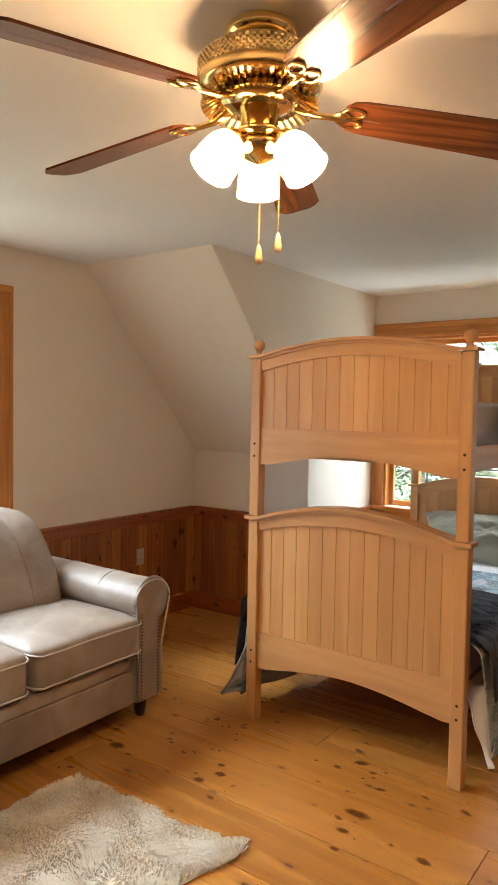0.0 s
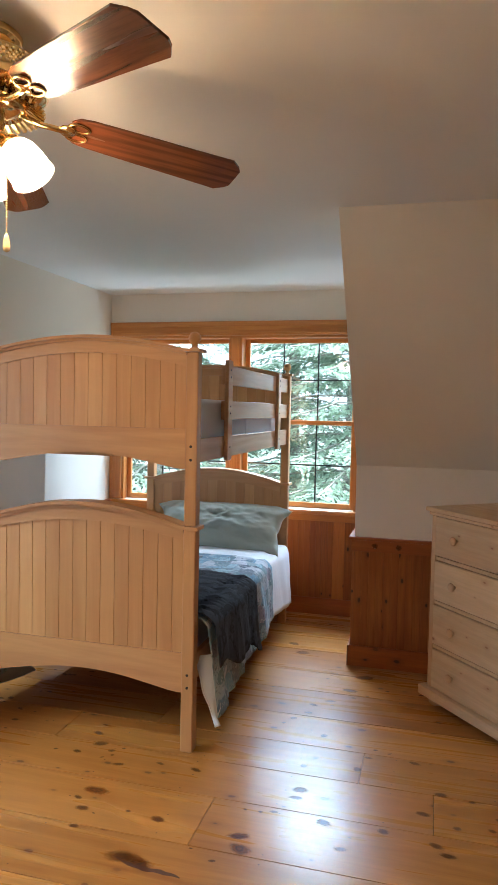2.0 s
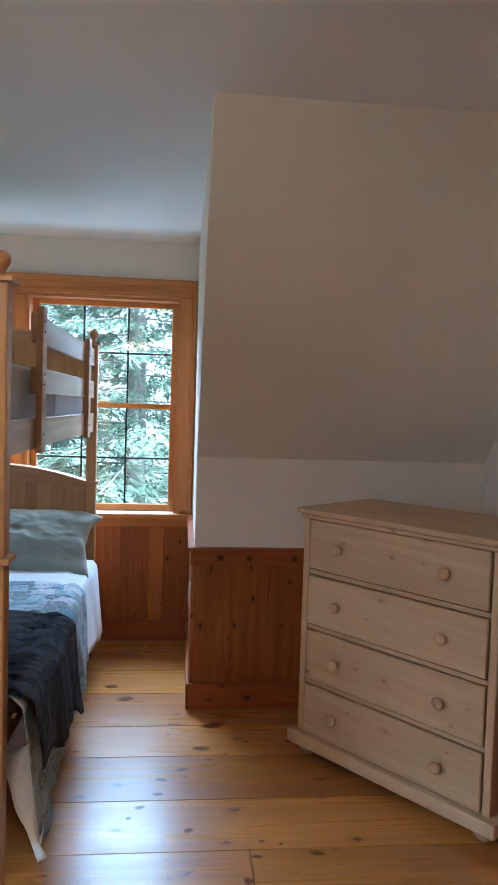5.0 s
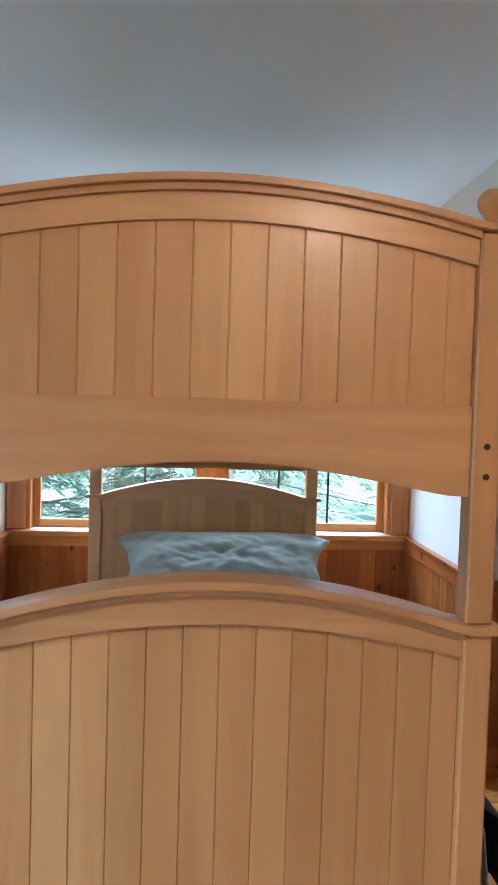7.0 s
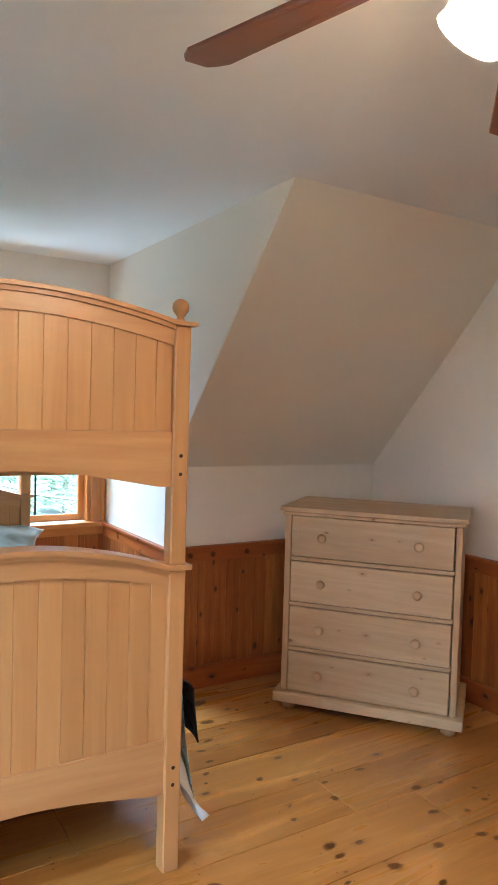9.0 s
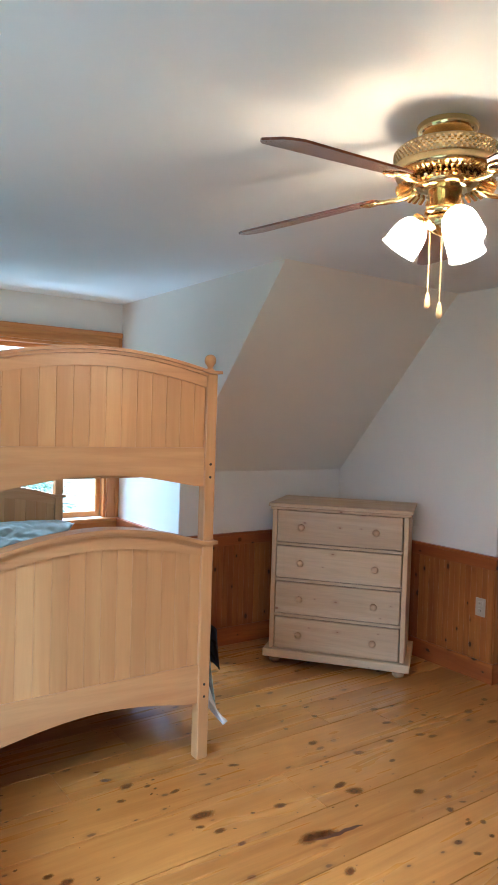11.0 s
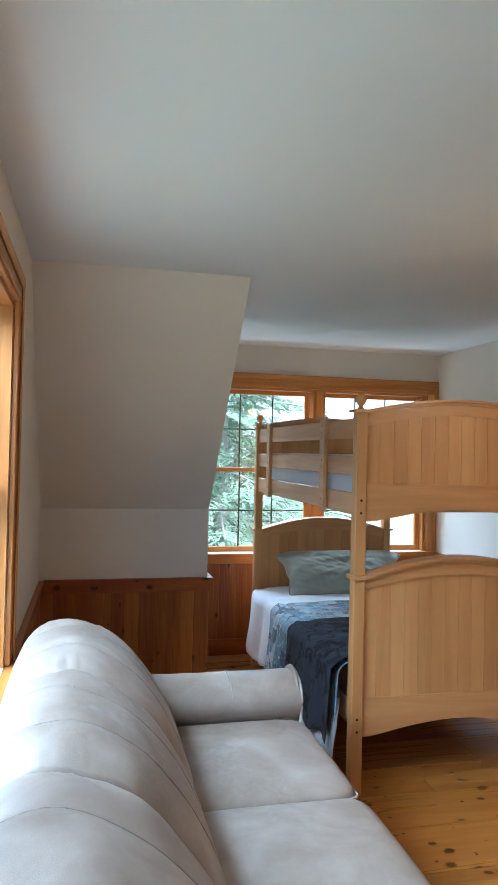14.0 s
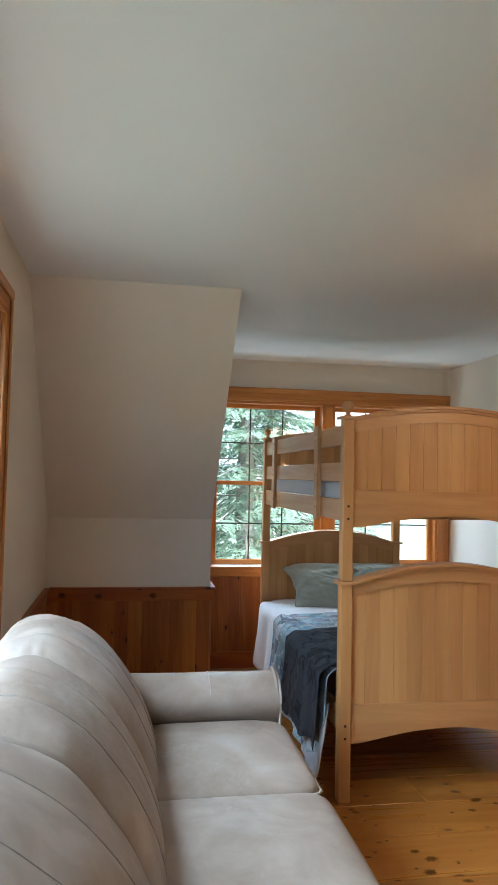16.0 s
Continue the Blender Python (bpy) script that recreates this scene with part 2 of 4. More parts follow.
def leather():
    m, n, l, b = material("worn_taupe_leather", 0.42)
    vec, _ = coords(n, l, (1, 1, 1))
    big = noise_tex(n, l, vec, 5, 5, 0.6, 0.6)
    mid = noise_tex(n, l, vec, 26, 5, 0.65, 1.2)
    grainy = n.new("ShaderNodeTexVoronoi")
    grainy.inputs["Scale"].default_value = 380
    l.new(vec, grainy.inputs["Vector"])
    c = mix(n, l, ramp(n, l, big, [(0.3, 0.0), (0.7, 1.0)]), (0.36, 0.30, 0.25), (0.235, 0.178, 0.14))
    c = mix(n, l, ramp(n, l, mid, [(0.5, 0.0), (0.8, 0.22)]), c, (0.46, 0.41, 0.36))
    worn = ramp(n, l, noise_tex(n, l, vec, 2.6, 3, 0.5, 0.4), [(0.54, 0.0), (0.62, 1.0)])
    c = mix(n, l, worn, c, mix(n, l, mid, c, (0.20, 0.15, 0.11)))
    l.new(c, b.inputs["Base Color"])
    l.new(ramp(n, l, mid, [(0.3, 0.42), (0.7, 0.62)]), b.inputs["Roughness"])
    b.inputs["Coat Weight"].default_value = 0.08
    b.inputs["Coat Roughness"].default_value = 0.3
    crease = n.new("ShaderNodeTexVoronoi")
    crease.feature = "DISTANCE_TO_EDGE"
    crease.inputs["Scale"].default_value = 55
    warp = n.new("ShaderNodeVectorMath")
    warp.operation = "MULTIPLY_ADD"
    l.new(noise_tex(n, l, vec, 14, 3), warp.inputs[0])
    warp.inputs[1].default_value = (0.12, 0.08, 0.05)
    l.new(vec, warp.inputs[2])
    l.new(warp.outputs[0], crease.inputs["Vector"])
    folds = mix(n, l, worn, (0.5, 0.5, 0.5), ramp(n, l, crease.outputs["Distance"], [(0.0, 0.0), (0.14, 0.5)]))
    bump(n, l, b, mix(n, l, 0.35, folds, grainy.outputs["Distance"]), 0.30, 0.002)
    return m


LEATHER = leather()
STITCH = plain("leather_seam", (0.40, 0.345, 0.31), 0.5)
SEAM = plain("dark_seam_thread", (0.17, 0.145, 0.125), 0.7)
PIPING = plain("pale_piping", (0.55, 0.50, 0.45), 0.5)
NAILS = plain("dark_nailhead", (0.10, 0.06, 0.04), 0.35, 0.6)


def quilt():
    m, n, l, b = material("patchwork_bedspread", 0.9)
    vec, _ = coords(n, l, (1, 1, 1), False)
    vo = n.new("ShaderNodeTexVoronoi")
    vo.inputs["Scale"].default_value = 11
    vo.distance = "CHEBYCHEV"
    l.new(vec, vo.inputs["Vector"])
    c = ramp(n, l, vo.outputs["Color"], [(0.2, (0.07, 0.09, 0.13)), (0.36, (0.16, 0.30, 0.42)), (0.48, (0.36, 0.50, 0.56)), (0.6, (0.26, 0.22, 0.29)), (0.7, (0.12, 0.22, 0.24)), (0.85, (0.55, 0.56, 0.60))])
    d = noise_tex(n, l, vec, 22, 5, 0.7, 3.0)
    c = mix(n, l, ramp(n, l, d, [(0.56, 0.0), (0.60, 0.7)]), c, (0.05, 0.06, 0.08))
    d2 = noise_tex(n, l, vec, 30, 4, 0.6, 2.0)
    c = mix(n, l, ramp(n, l, d2, [(0.58, 0.0), (0.61, 0.8)]), c, (0.5, 0.53, 0.55))
    c = mix(n, l, ramp(n, l, noise_tex(n, l, vec, 9, 3), [(0.6, 0.0), (0.68, 0.6)]), c, (0.06, 0.15, 0.16))
    l.new(c, b.inputs["Base Color"])
    b.inputs["Sheen Weight"].default_value = 0.2
    bump(n, l, b, noise_tex(n, l, vec, 50, 3), 0.3, 0.004)
    return m


def fleece():
    m, n, l, b = material("black_fleece", 0.95)
    vec, _ = coords(n, l, (1, 1, 1), False)
    d = noise_tex(n, l, vec, 9, 3, 0.5, 1.5)
    c = mix(n, l, ramp(n, l, d, [(0.55, 0.0), (0.565, 1.0)]), (0.026, 0.027, 0.036), (0.004, 0.004, 0.006))
    l.new(c, b.inputs["Base Color"])
    b.inputs["Sheen Weight"].default_value = 0.0
    bump(n, l, b, noise_tex(n, l, vec, 300, 3), 0.4, 0.003)
    return m


QUILT, FLEECE = quilt(), fleece()


def glass_mat():
    m, n, l, b = material("window_glass", 0.0)
    n.remove(b)
    tr, gl = n.new("ShaderNodeBsdfTransparent"), n.new("ShaderNodeBsdfGlossy")
    tr.inputs[0].default_value = (0.93, 0.96, 0.95, 1)
    gl.inputs["Roughness"].default_value = 0.02
    fr, mx = n.new("ShaderNodeLayerWeight"), n.new("ShaderNodeMixShader")
    l.new(ramp(n, l, fr.outputs["Facing"], [(0.0, 0.04), (0.75, 0.06), (0.92, 0.16), (1.0, 0.4)]), mx.inputs[0])
    l.new(tr.outputs[0], mx.inputs[1])
    l.new(gl.outputs[0], mx.inputs[2])
    l.new(mx.outputs[0], n["Material Output"].inputs[0])
    return m


def shade_mat():
    m, n, l, b = material("lit_frosted_glass", 0.35)
    b.inputs["Base Color"].default_value = (0.95, 0.9, 0.8, 1)
    b.inputs["Emission Color"].default_value = (1.0, 0.80, 0.55, 1)
    b.inputs["Emission Strength"].default_value = 1.0
    clear, both = n.new("ShaderNodeBsdfTransparent"), n.new("ShaderNodeMixShader")
    clear.inputs[0].default_value = (1.0, 0.93, 0.82, 1)
    both.inputs[0].default_value = 0.45
    l.new(b.outputs[0], both.inputs[1])
    l.new(clear.outputs[0], both.inputs[2])
    l.new(both.outputs[0], n["Material Output"].inputs[0])
    return m


GLASS, SHADE = glass_mat(), shade_mat()


# ---- makers ----
def mesh_ob(name, bm, mat, smooth=False):
    me = bpy.data.meshes.new(name)
    bmesh.ops.recalc_face_normals(bm, faces=bm.faces)
    if smooth:
        for f in bm.faces:
            f.smooth = True
    bm.to_mesh(me)
    bm.free()
    me.materials.append(mat)
    return new(name, me)


def part(name, bm, mat, parent, label="", smooth=False, kind=""):
    ob = mesh_ob(name, bm, mat, smooth)
    ob.parent = parent
    return tagged(ob, label, "", "", kind)


def thing(name, at, label, category, group="", turn=0):
    e = new(name)
    e.matrix_world = pose(*at, 0, 0, turn)
    e.empty_display_size = 0.1
    return tagged(e, label, category, group)


def structure(name, bm, mat, label="", smooth=False):
    return tagged(mesh_ob(name, bm, mat, smooth), label, kind="structure")


def box(x0, x1, y0, y1, z0, z1, bev=0.0, bm=None, segs=1):
    own = bm or bmesh.new()
    g = bmesh.ops.create_cube(own, size=1)["verts"]
    for v in g:
        v.co = Vector((x0 + (v.co.x + .5) * (x1 - x0), y0 + (v.co.y + .5) * (y1 - y0), z0 + (v.co.z + .5) * (z1 - z0)))
    if bev:
        es = list({e for v in g for e in v.link_edges})
        bmesh.ops.bevel(own, geom=es, offset=bev, segments=segs, affect="EDGES", profile=0.6)
    return own


def prism(points, axis, a, b, bm=None):
    """Extrude a flat outline along an axis; points are the two other coordinates in axis order."""
    own = bm or bmesh.new()
    def at(p, s):
        q = list(p)
        q.insert(axis, s)
        return q
    lo = [own.verts.new(at(p, a)) for p in points]
    hi = [own.verts.new(at(p, b)) for p in points]
    k = len(points)
    own.faces.new(lo)
    own.faces.new(hi[::-1])
    for i in range(k):
        own.faces.new((lo[i], lo[(i + 1) % k], hi[(i + 1) % k], hi[i]))
    return own


def lathe(profile, n=24, m=None, bm=None, cap=True):
    own = bm or bmesh.new()
    rings = []
    for r, z in profile:
        ring = [own.verts.new((r * math.cos(2 * math.pi * i / n), r * math.sin(2 * math.pi * i / n), z)) for i in range(n)]
        rings.append(ring)
    for a, b in zip(rings, rings[1:]):
        for i in range(n):
            own.faces.new((a[i], a[(i + 1) % n], b[(i + 1) % n], b[i]))
    if cap:
        own.faces.new(rings[0][::-1])
        own.faces.new(rings[-1])
    if m:
        bmesh.ops.transform(own, matrix=m, verts=[v for r in rings for v in r])
    return own


def tube(path, r, n=8, bm=None, closed=False):
    own = bm or bmesh.new()
    rings = []
    pts = [Vector(p) for p in path]
    for i, p in enumerate(pts):
        if closed:
            d = pts[(i + 1) % len(pts)] - pts[i - 1]
        else:
            d = pts[min(i + 1, len(pts) - 1)] - pts[max(i - 1, 0)]
        q = d.to_track_quat("Z", "Y")
        rings.append([own.verts.new(p + q @ Vector((r * math.cos(2 * math.pi * k / n), r * math.sin(2 * math.pi * k / n), 0))) for k in range(n)])
    pairs = list(zip(rings, rings[1:])) + ([(rings[-1], rings[0])] if closed else [])
    for a, b in pairs:
        for k in range(n):
            own.faces.new((a[k], a[(k + 1) % n], b[(k + 1) % n], b[k]))
    if not closed:
        own.faces.new(rings[0][::-1])
        own.faces.new(rings[-1])
    return own


def sheet(f, nu, nv, thick=0.0, wrap=False):
    own = bmesh.new()
    g = [[own.verts.new(f(i / nu, j / nv)) for j in range(nv + 1)] for i in range(nu + 1)]
    for i in range(nu):
        for j in range(nv):
            own.faces.new((g[i][j], g[i + 1][j], g[i + 1][j + 1], g[i][j + 1]))
    if wrap:
        bmesh.ops.remove_doubles(own, verts=own.verts, dist=1e-5)
    if thick:
        bmesh.ops.recalc_face_normals(own, faces=own.faces)
        bmesh.ops.solidify(own, geom=list(own.faces), thickness=thick)
    return own


def pad(cx, cy, cz, hx, hy, hz, e=0.35, nu=36, nv=22, crown=0.0, f=None):
    """A rounded cushion: a superellipsoid with a crowned top."""
    def sg(v, p):
        return math.copysign(abs(v) ** p, v)
    def at(u, v):
        a, b = u * 2 * math.pi, (v - 0.5) * math.pi
        x, y, z = sg(math.cos(b), e) * sg(math.cos(a), e), sg(math.cos(b), e) * sg(math.sin(a), e), sg(math.sin(b), e)
        z2 = z * hz + (crown * (1 - x * x) * (1 - y * y) if z > 0 else 0)
        p = Vector((cx + x * hx, cy + y * hy, cz + z2))
        return f(p) if f else p
    return sheet(at, nu, nv, wrap=True)


# ---- walls, slopes, ceiling ----
T = 0.15
FLOOR = structure("floor", box(XW - T, XB + T, YB - T, YD + T, -0.2, -0.022), GAP, "wide knotty pine plank floor, honey varnish")
structure("ceiling", box(XW - T, XB + T, YB - T, YD + T, ZC, ZC + 0.2), CEIL, "smooth off-white painted plaster ceiling")
# west wall with its window opening
WY0, WY1, WZ0, WZ1 = -0.50, 2.46, 0.79, 2.10
wall_west = structure("wall_west", box(XW - T, XW, YB, WY0, 0, ZC), PAINT, "cream painted gable wall with a wide window opening")
bm = box(XW - T, XW, WY1, YN + 0.1, 0, ZC)
box(XW - T, XW, WY0, WY1, 0, WZ0, bm=bm)
box(XW - T, XW, WY0, WY1, WZ1, ZC, bm=bm)
part("wall_panel", bm, PAINT, wall_west)
structure("wall_south", box(XW - T, XB + T, YB - T, YB, 0, ZC), PAINT, "plain cream painted closing wall, out of view")
structure("wall_east", box(XE, XE + T, YC + T, YN + 0.1, 0, ZC), PAINT, "cream painted gable wall above pine wainscot")
structure("wall_return", box(XE, XB, YC, YC + T, 0, ZC), PAINT, "cream painted wall turning the outer corner")
structure("wall_far_east", box(XB, XB + T, YB, YC, 0, ZC), PAINT, "plain cream painted closing wall, out of view")
for nm, a, b in (("west", XW - T, DL - 0.002), ("east", DR + 0.002, XE)):
    structure("knee_wall_" + nm, box(a, b, YN, YN + 0.12, 0, ZK + 0.05), PAINT, "low cream painted knee wall")
    dy, dz = 0.12, 0.10
    structure("slope_" + nm, prism([(YS0 - 0.03, ZC + 0.034), (YN, ZK), (YN + dy, ZK), (YN + dy, ZK + dz), (YS0 + 0.17, ZC + 0.034)], 0, a, b), PAINT, "sloping cream painted attic ceiling")
for nm, a, b in (("west", DL - 0.12, DL), ("east", DR, DR + 0.12)):
    structure("cheek_" + nm, prism([(YS0 + 0.006, ZC + 0.01), (YN + 0.005, ZK + 0.002), (YN + 0.005, 0), (YD, 0), (YD, ZC + 0.01)], 0, a, b), PAINT, "cream painted dormer cheek wall")
# dormer wall with opening
DX0, DX1, DZ0, DZ1 = DL + 0.10, DR - 0.10, 0.79, 2.10
wn_ = structure("wall_north", box(DL - 0.12, DR + 0.12, YD, YD + T, 0, DZ0), PAINT, "cream painted dormer wall round a double window")
bm = box(DL - 0.12, DR + 0.12, YD, YD + T, DZ1, ZC)
box(DL - 0.12, DX0, YD, YD + T, DZ0, DZ1, bm=bm)
box(DX1, DR + 0.12, YD, YD + T, DZ0, DZ1, bm=bm)
part("wall_panel", bm, PAINT, wn_)


# ---- windows ----
def window(name, at, turn, width, label, deep):
    """Twin double-hung unit. Local: x along the wall, y outward, z up from the floor; origin at the opening's middle, on the wall face."""
    w = tagged(new(name), label, "window", kind="structure")
    w.matrix_world = pose(*at, 0, 0, turn)
    z0, z1, h = 0.79, 2.10, width / 2
    ax, az = (TRIM_X, TRIM_Z)
    for s in (-1, 1):
        def side(a, b):
            return (min(s * a, s * b), max(s * a, s * b))
        part("casing", box(*side(h, h + 0.092), -0.019, 0, z0, z1 + 0.0, 0.003), az, w)
        part("casing_bead", box(*side(h + 0.066, h + 0.094), -0.029, -0.0195, z0, z1 + 0.066, 0.004), az, w)
        part("jamb", box(*side(h - 0.02, h), 0.001, deep - 0.012, z0, z1), az, w)
        part("jamb_liner", box(*side(h - 0.0200, h - 0.0005), deep - 0.0115, T - 0.002, z0, z1 - 0.02, 0.001), LINER, w, "grey vinyl jamb liner")
        part("liner_rib", box(*side(h - 0.026, h - 0.0205), deep + 0.0565, deep + 0.062, z0, z1 - 0.02, 0.001), LINER, w, "grey vinyl jamb liner")
    part("head_casing", box(-h - 0.092, h + 0.092, -0.019, 0, z1, z1 + 0.092, 0.003), ax, w)
    part("head_bead", box(-h - 0.096, h + 0.096, -0.031, -0.0195, z1 + 0.066, z1 + 0.106, 0.005), ax, w)
    part("head_bead", box(-h, h, -0.025, -0.0195, z1 + 0.012, z1 + 0.024, 0.002), ax, w)
    part("head_jamb", box(-h + 0.02, h - 0.02, 0.001, T - 0.002, z1 - 0.02, z1), ax, w)
    part("sill", box(-h - 0.10, h + 0.10, -0.045, deep + 0.04, z0 - 0.032, z0 - 0.002, 0.006, segs=2), ax, w, "wide varnished pine window stool")
    part("apron", box(-h - 0.09, h + 0.09, -0.017, 0, z0 - 0.085, z0 - 0.033, 0.003), ax, w)
    part("mullion", box(-0.052, 0.052, -0.012, deep + 0.03, z0, z1 - 0.02, 0.003), az, w)
    part("mullion_bead", box(-0.030, 0.030, -0.020, -0.0125, z0, z1 - 0.02, 0.003), az, w)
    for s in (-1, 1):
        a, b = (0.052, h - 0.02) if s > 0 else (-h + 0.02, -0.052)
        mid = 1.44
        for up in (0, 1):
            lo, hi = (mid - 0.016, z1 - 0.0203) if up else (z0, mid + 0.018)
            yy = deep + (0.022 if up else -0.01)
            sash = part("sash", box(a, a + 0.036, yy, yy + 0.03, lo, hi, 0.003), az, w, "varnished fir window sash")
            part("stile", box(b - 0.036, b, yy, yy + 0.03, lo, hi, 0.003), az, sash)
            part("rail", box(a + 0.036, b - 0.036, yy, yy + 0.03, hi - 0.032, hi, 0.003), ax, sash)
            part("rail", box(a + 0.036, b - 0.036, yy, yy + 0.03, lo, lo + (0.034 if up else 0.042), 0.003), ax, sash)
            g0, g1, k0, k1 = a + 0.034, b - 0.034, lo + 0.034, hi - 0.03
            pane = part("pane", box(g0, g1, yy + 0.013, yy + 0.017, k0, k1), GLASS, sash)
            pane.visible_shadow = False
            for q in (1, 2):
                x = g0 + (g1 - g0) * q / 3
                part("muntin", box(x - 0.0055, x + 0.0055, yy + 0.020, yy + 0.027, k0, k1), GRILLE, sash)
            z = (k0 + k1) / 2 + (0.012 if up else -0.01)
            part("muntin", box(g0, g1, yy + 0.0275, yy + 0.034, z - 0.0055, z + 0.0055), GRILLE, sash)
        c = (a + b) / 2
        part("sash_lock", box(c - 0.03, c + 0.03, deep - 0.004, deep + 0.018, mid + 0.0185, mid + 0.028, 0.003), BRASS_DULL, w)
    return w


window("window_north", ((DL + DR) / 2, YD, 0), 0, DX1 - DX0, "varnished fir twin double-hung dormer window with dark grilles", 0.075)
window("window_west", (XW, (WY0 + WY1) / 2, 0), 90, WY1 - WY0, "varnished fir twin double-hung window in the gable wall", 0.06)


# ---- furniture ----
def curve_up(x, half=0.485):
    s = min(1, abs(x) / half)
    return math.cos(math.pi / 2 * s) ** 0.9


def arched(x0, x1, ztop, zbot, y0, y1, n=40, bm=None, bev=0.0):
    xs = [x0 + (x1 - x0) * i / n for i in range(n + 1)]
    pts = [(x, ztop(x)) for x in xs] + [(x, zbot(x)) for x in xs[::-1]]
    own = bm or bmesh.new()
    # walls in strips, so that the flat faces stay simple
    fr = [[own.verts.new((x, y, z)) for x, z in pts] for y in (y0, y1)]
    k = n + 1
    for j in range(n):
        for side, f in enumerate(fr):
            q = (f[j], f[j + 1], f[2 * k - 2 - j], f[2 * k - 1 - j])
            own.faces.new(q if side == 0 else q[::-1])
    m = len(pts)
    for i in range(m):
        own.faces.new((fr[0][i], fr[1][i], fr[1][(i + 1) % m], fr[0][(i + 1) % m]))
    return own


def bed_end(bed, y, out):
    """One end of the bunk: posts, caps, rails and planks of both storeys. out: -1 faces the room."""
    px, h = 0.5135, 0.0285
    for s in (-1, 1):
        x = s * px
        post = part("post", box(x - h, x + h, y - h, y + h, 0, 0.997, 0.004), MAPLE_Z, bed)
        up = part("upper_post", box(x - h + .001, x + h - .001, y - h + .001, y + h - .001, 1.014, 1.776, 0.004), MAPLE_Z, bed)
        for z, ow in ((1.364, up), (1.305, up), (0.349, post), (0.292, post)):
            part("bolt", lathe([(0.0062, -0.002), (0.0062, 0.0015), (0.004, 0.0022)], 10, pose(x, y + out * (h + 0.0), z, 90 if out < 0 else -90)), DARK, ow)
        part("finial", lathe([(0.021, 1.7895), (0.021, 1.793), (0.013, 1.800), (0.011, 1.806), (0.016, 1.812)] + [(0.0275 * math.sin(a), 1.8375 - 0.0275 * math.cos(a)) for a in [radians(d) for d in range(38, 180, 12)]], 20, pose(x, y, 0)), MAPLE_Z, bed, "round turned maple finial", smooth=True)
    for zc, rise, edge, arch0, archr, rt, r0, rr, nm in ((1.013, 0.085, 0.016, 0.944, 0.066, 0.442, 0.264, 0.057, "lower"), (1.789, 0.064, 0.013, 1.712, 0.063, 1.440, 1.265, 0.057, "upper")):
        part("cap_rail", arched(-0.556, 0.556, lambda x: zc + rise * curve_up(x), lambda x: zc - edge + rise * curve_up(x), y - 0.044, y + 0.044), MAPLE_X, bed)
        part("cap_moulding", arched(-px + h, px - h, lambda x: zc - edge - 0.0005 + rise * curve_up(x), lambda x: zc - edge - 0.014 + rise * curve_up(x), y - 0.031, y + 0.031), MAPLE_X, bed)
        part("arch_rail", arched(-px + h, px - h, lambda x: zc - edge - 0.0145 + rise * curve_up(x), lambda x: arch0 + archr * curve_up(x), y - 0.020, y + 0.020), MAPLE_X, bed)
        part("bottom_rail", arched(-px + h, px - h, lambda x: rt, lambda x: r0 + rr * math.cos(math.pi / 2 * min(1, abs(x) / 0.45)) ** 1.1, y - 0.017, y + 0.017), MAPLE_X, bed)
        seams = [-0.485] + [0.007 + 0.0705 * (i - 6) for i in range(13)] + [0.485]
        for a, b in zip(seams, seams[1:]):
            c = (a + b) / 2
            top = arch0 + archr * curve_up(c) + 0.012
            g = 0.0022
            bm = bmesh.new()
            prof = [(a + g, y - 0.009), (a, y - 0.0065), (a, y + 0.0065), (a + g, y + 0.009), (b - g, y + 0.009), (b, y + 0.0065), (b, y - 0.0065), (b - g, y - 0.009)]
            lo = [bm.verts.new((px_, py_, rt + 0.0005)) for px_, py_ in prof]
            hi = [bm.verts.new((px_, py_, top)) for px_, py_ in prof]
            bm.faces.new(lo); bm.faces.new(hi[::-1])
            for q in range(8):
                bm.faces.new((lo[q], lo[(q + 1) % 8], hi[(q + 1) % 8], hi[q]))
            part("plank", bm, MAPLE_Z, bed)


BX, BY, BL = -0.83, 3.875, 0.985
bed = thing("bunk_bed", (BX, BY, 0), "honey maple twin bunk bed with arched plank ends and ball finials", "bunk bed")
bed_end(bed, -BL, -1)
bed_end(bed, BL, 1)
for s in (-1, 1):
    x = s * 0.5135
    def rail(nm, y0, y1, z0, z1, off=0.0, mat=MAPLE_Y, th=0.011):
        return part(nm, box(x + off - th, x + off + th, y0, y1, z0, z1, 0.003), mat, bed)
    rail("side_rail", -BL + 0.0287, BL - 0.0287, 1.29, 1.395)
    rail("lower_side_rail", -BL + 0.0287, BL - 0.0287, 0.30, 0.42)
    y0 = -0.55 if s > 0 else -BL + 0.0287
    rail("guard_rail", y0, BL - 0.0287, 1.655, 1.752)
    rail("guard_rail", y0, BL - 0.0287, 1.478, 1.572)
    for yy in (-0.53, 0.61):
        u = rail("upright", yy - 0.036, yy + 0.036, 1.275, 1.775, s * 0.0225)
        for z in (1.34, 1.51, 1.545, 1.69, 1.725):
            part("bolt", lathe([(0.005, -0.001), (0.005, 0.002)], 8, pose(x + s * 0.0335, yy, z, 0, 90, 0)), DARK, u)
for zz in (0.33, 1.30):
    for i in range(10):
        yy = -0.86 + i * 0.19
        part("slat", box(-0.50, 0.50, yy - 0.035, yy + 0.035, zz, zz + 0.018), MAPLE_X, bed)


def soft(p, amp=0.006, f=5.0):
    return p + Vector((0, 0, amp * noise.noise(p * f)))


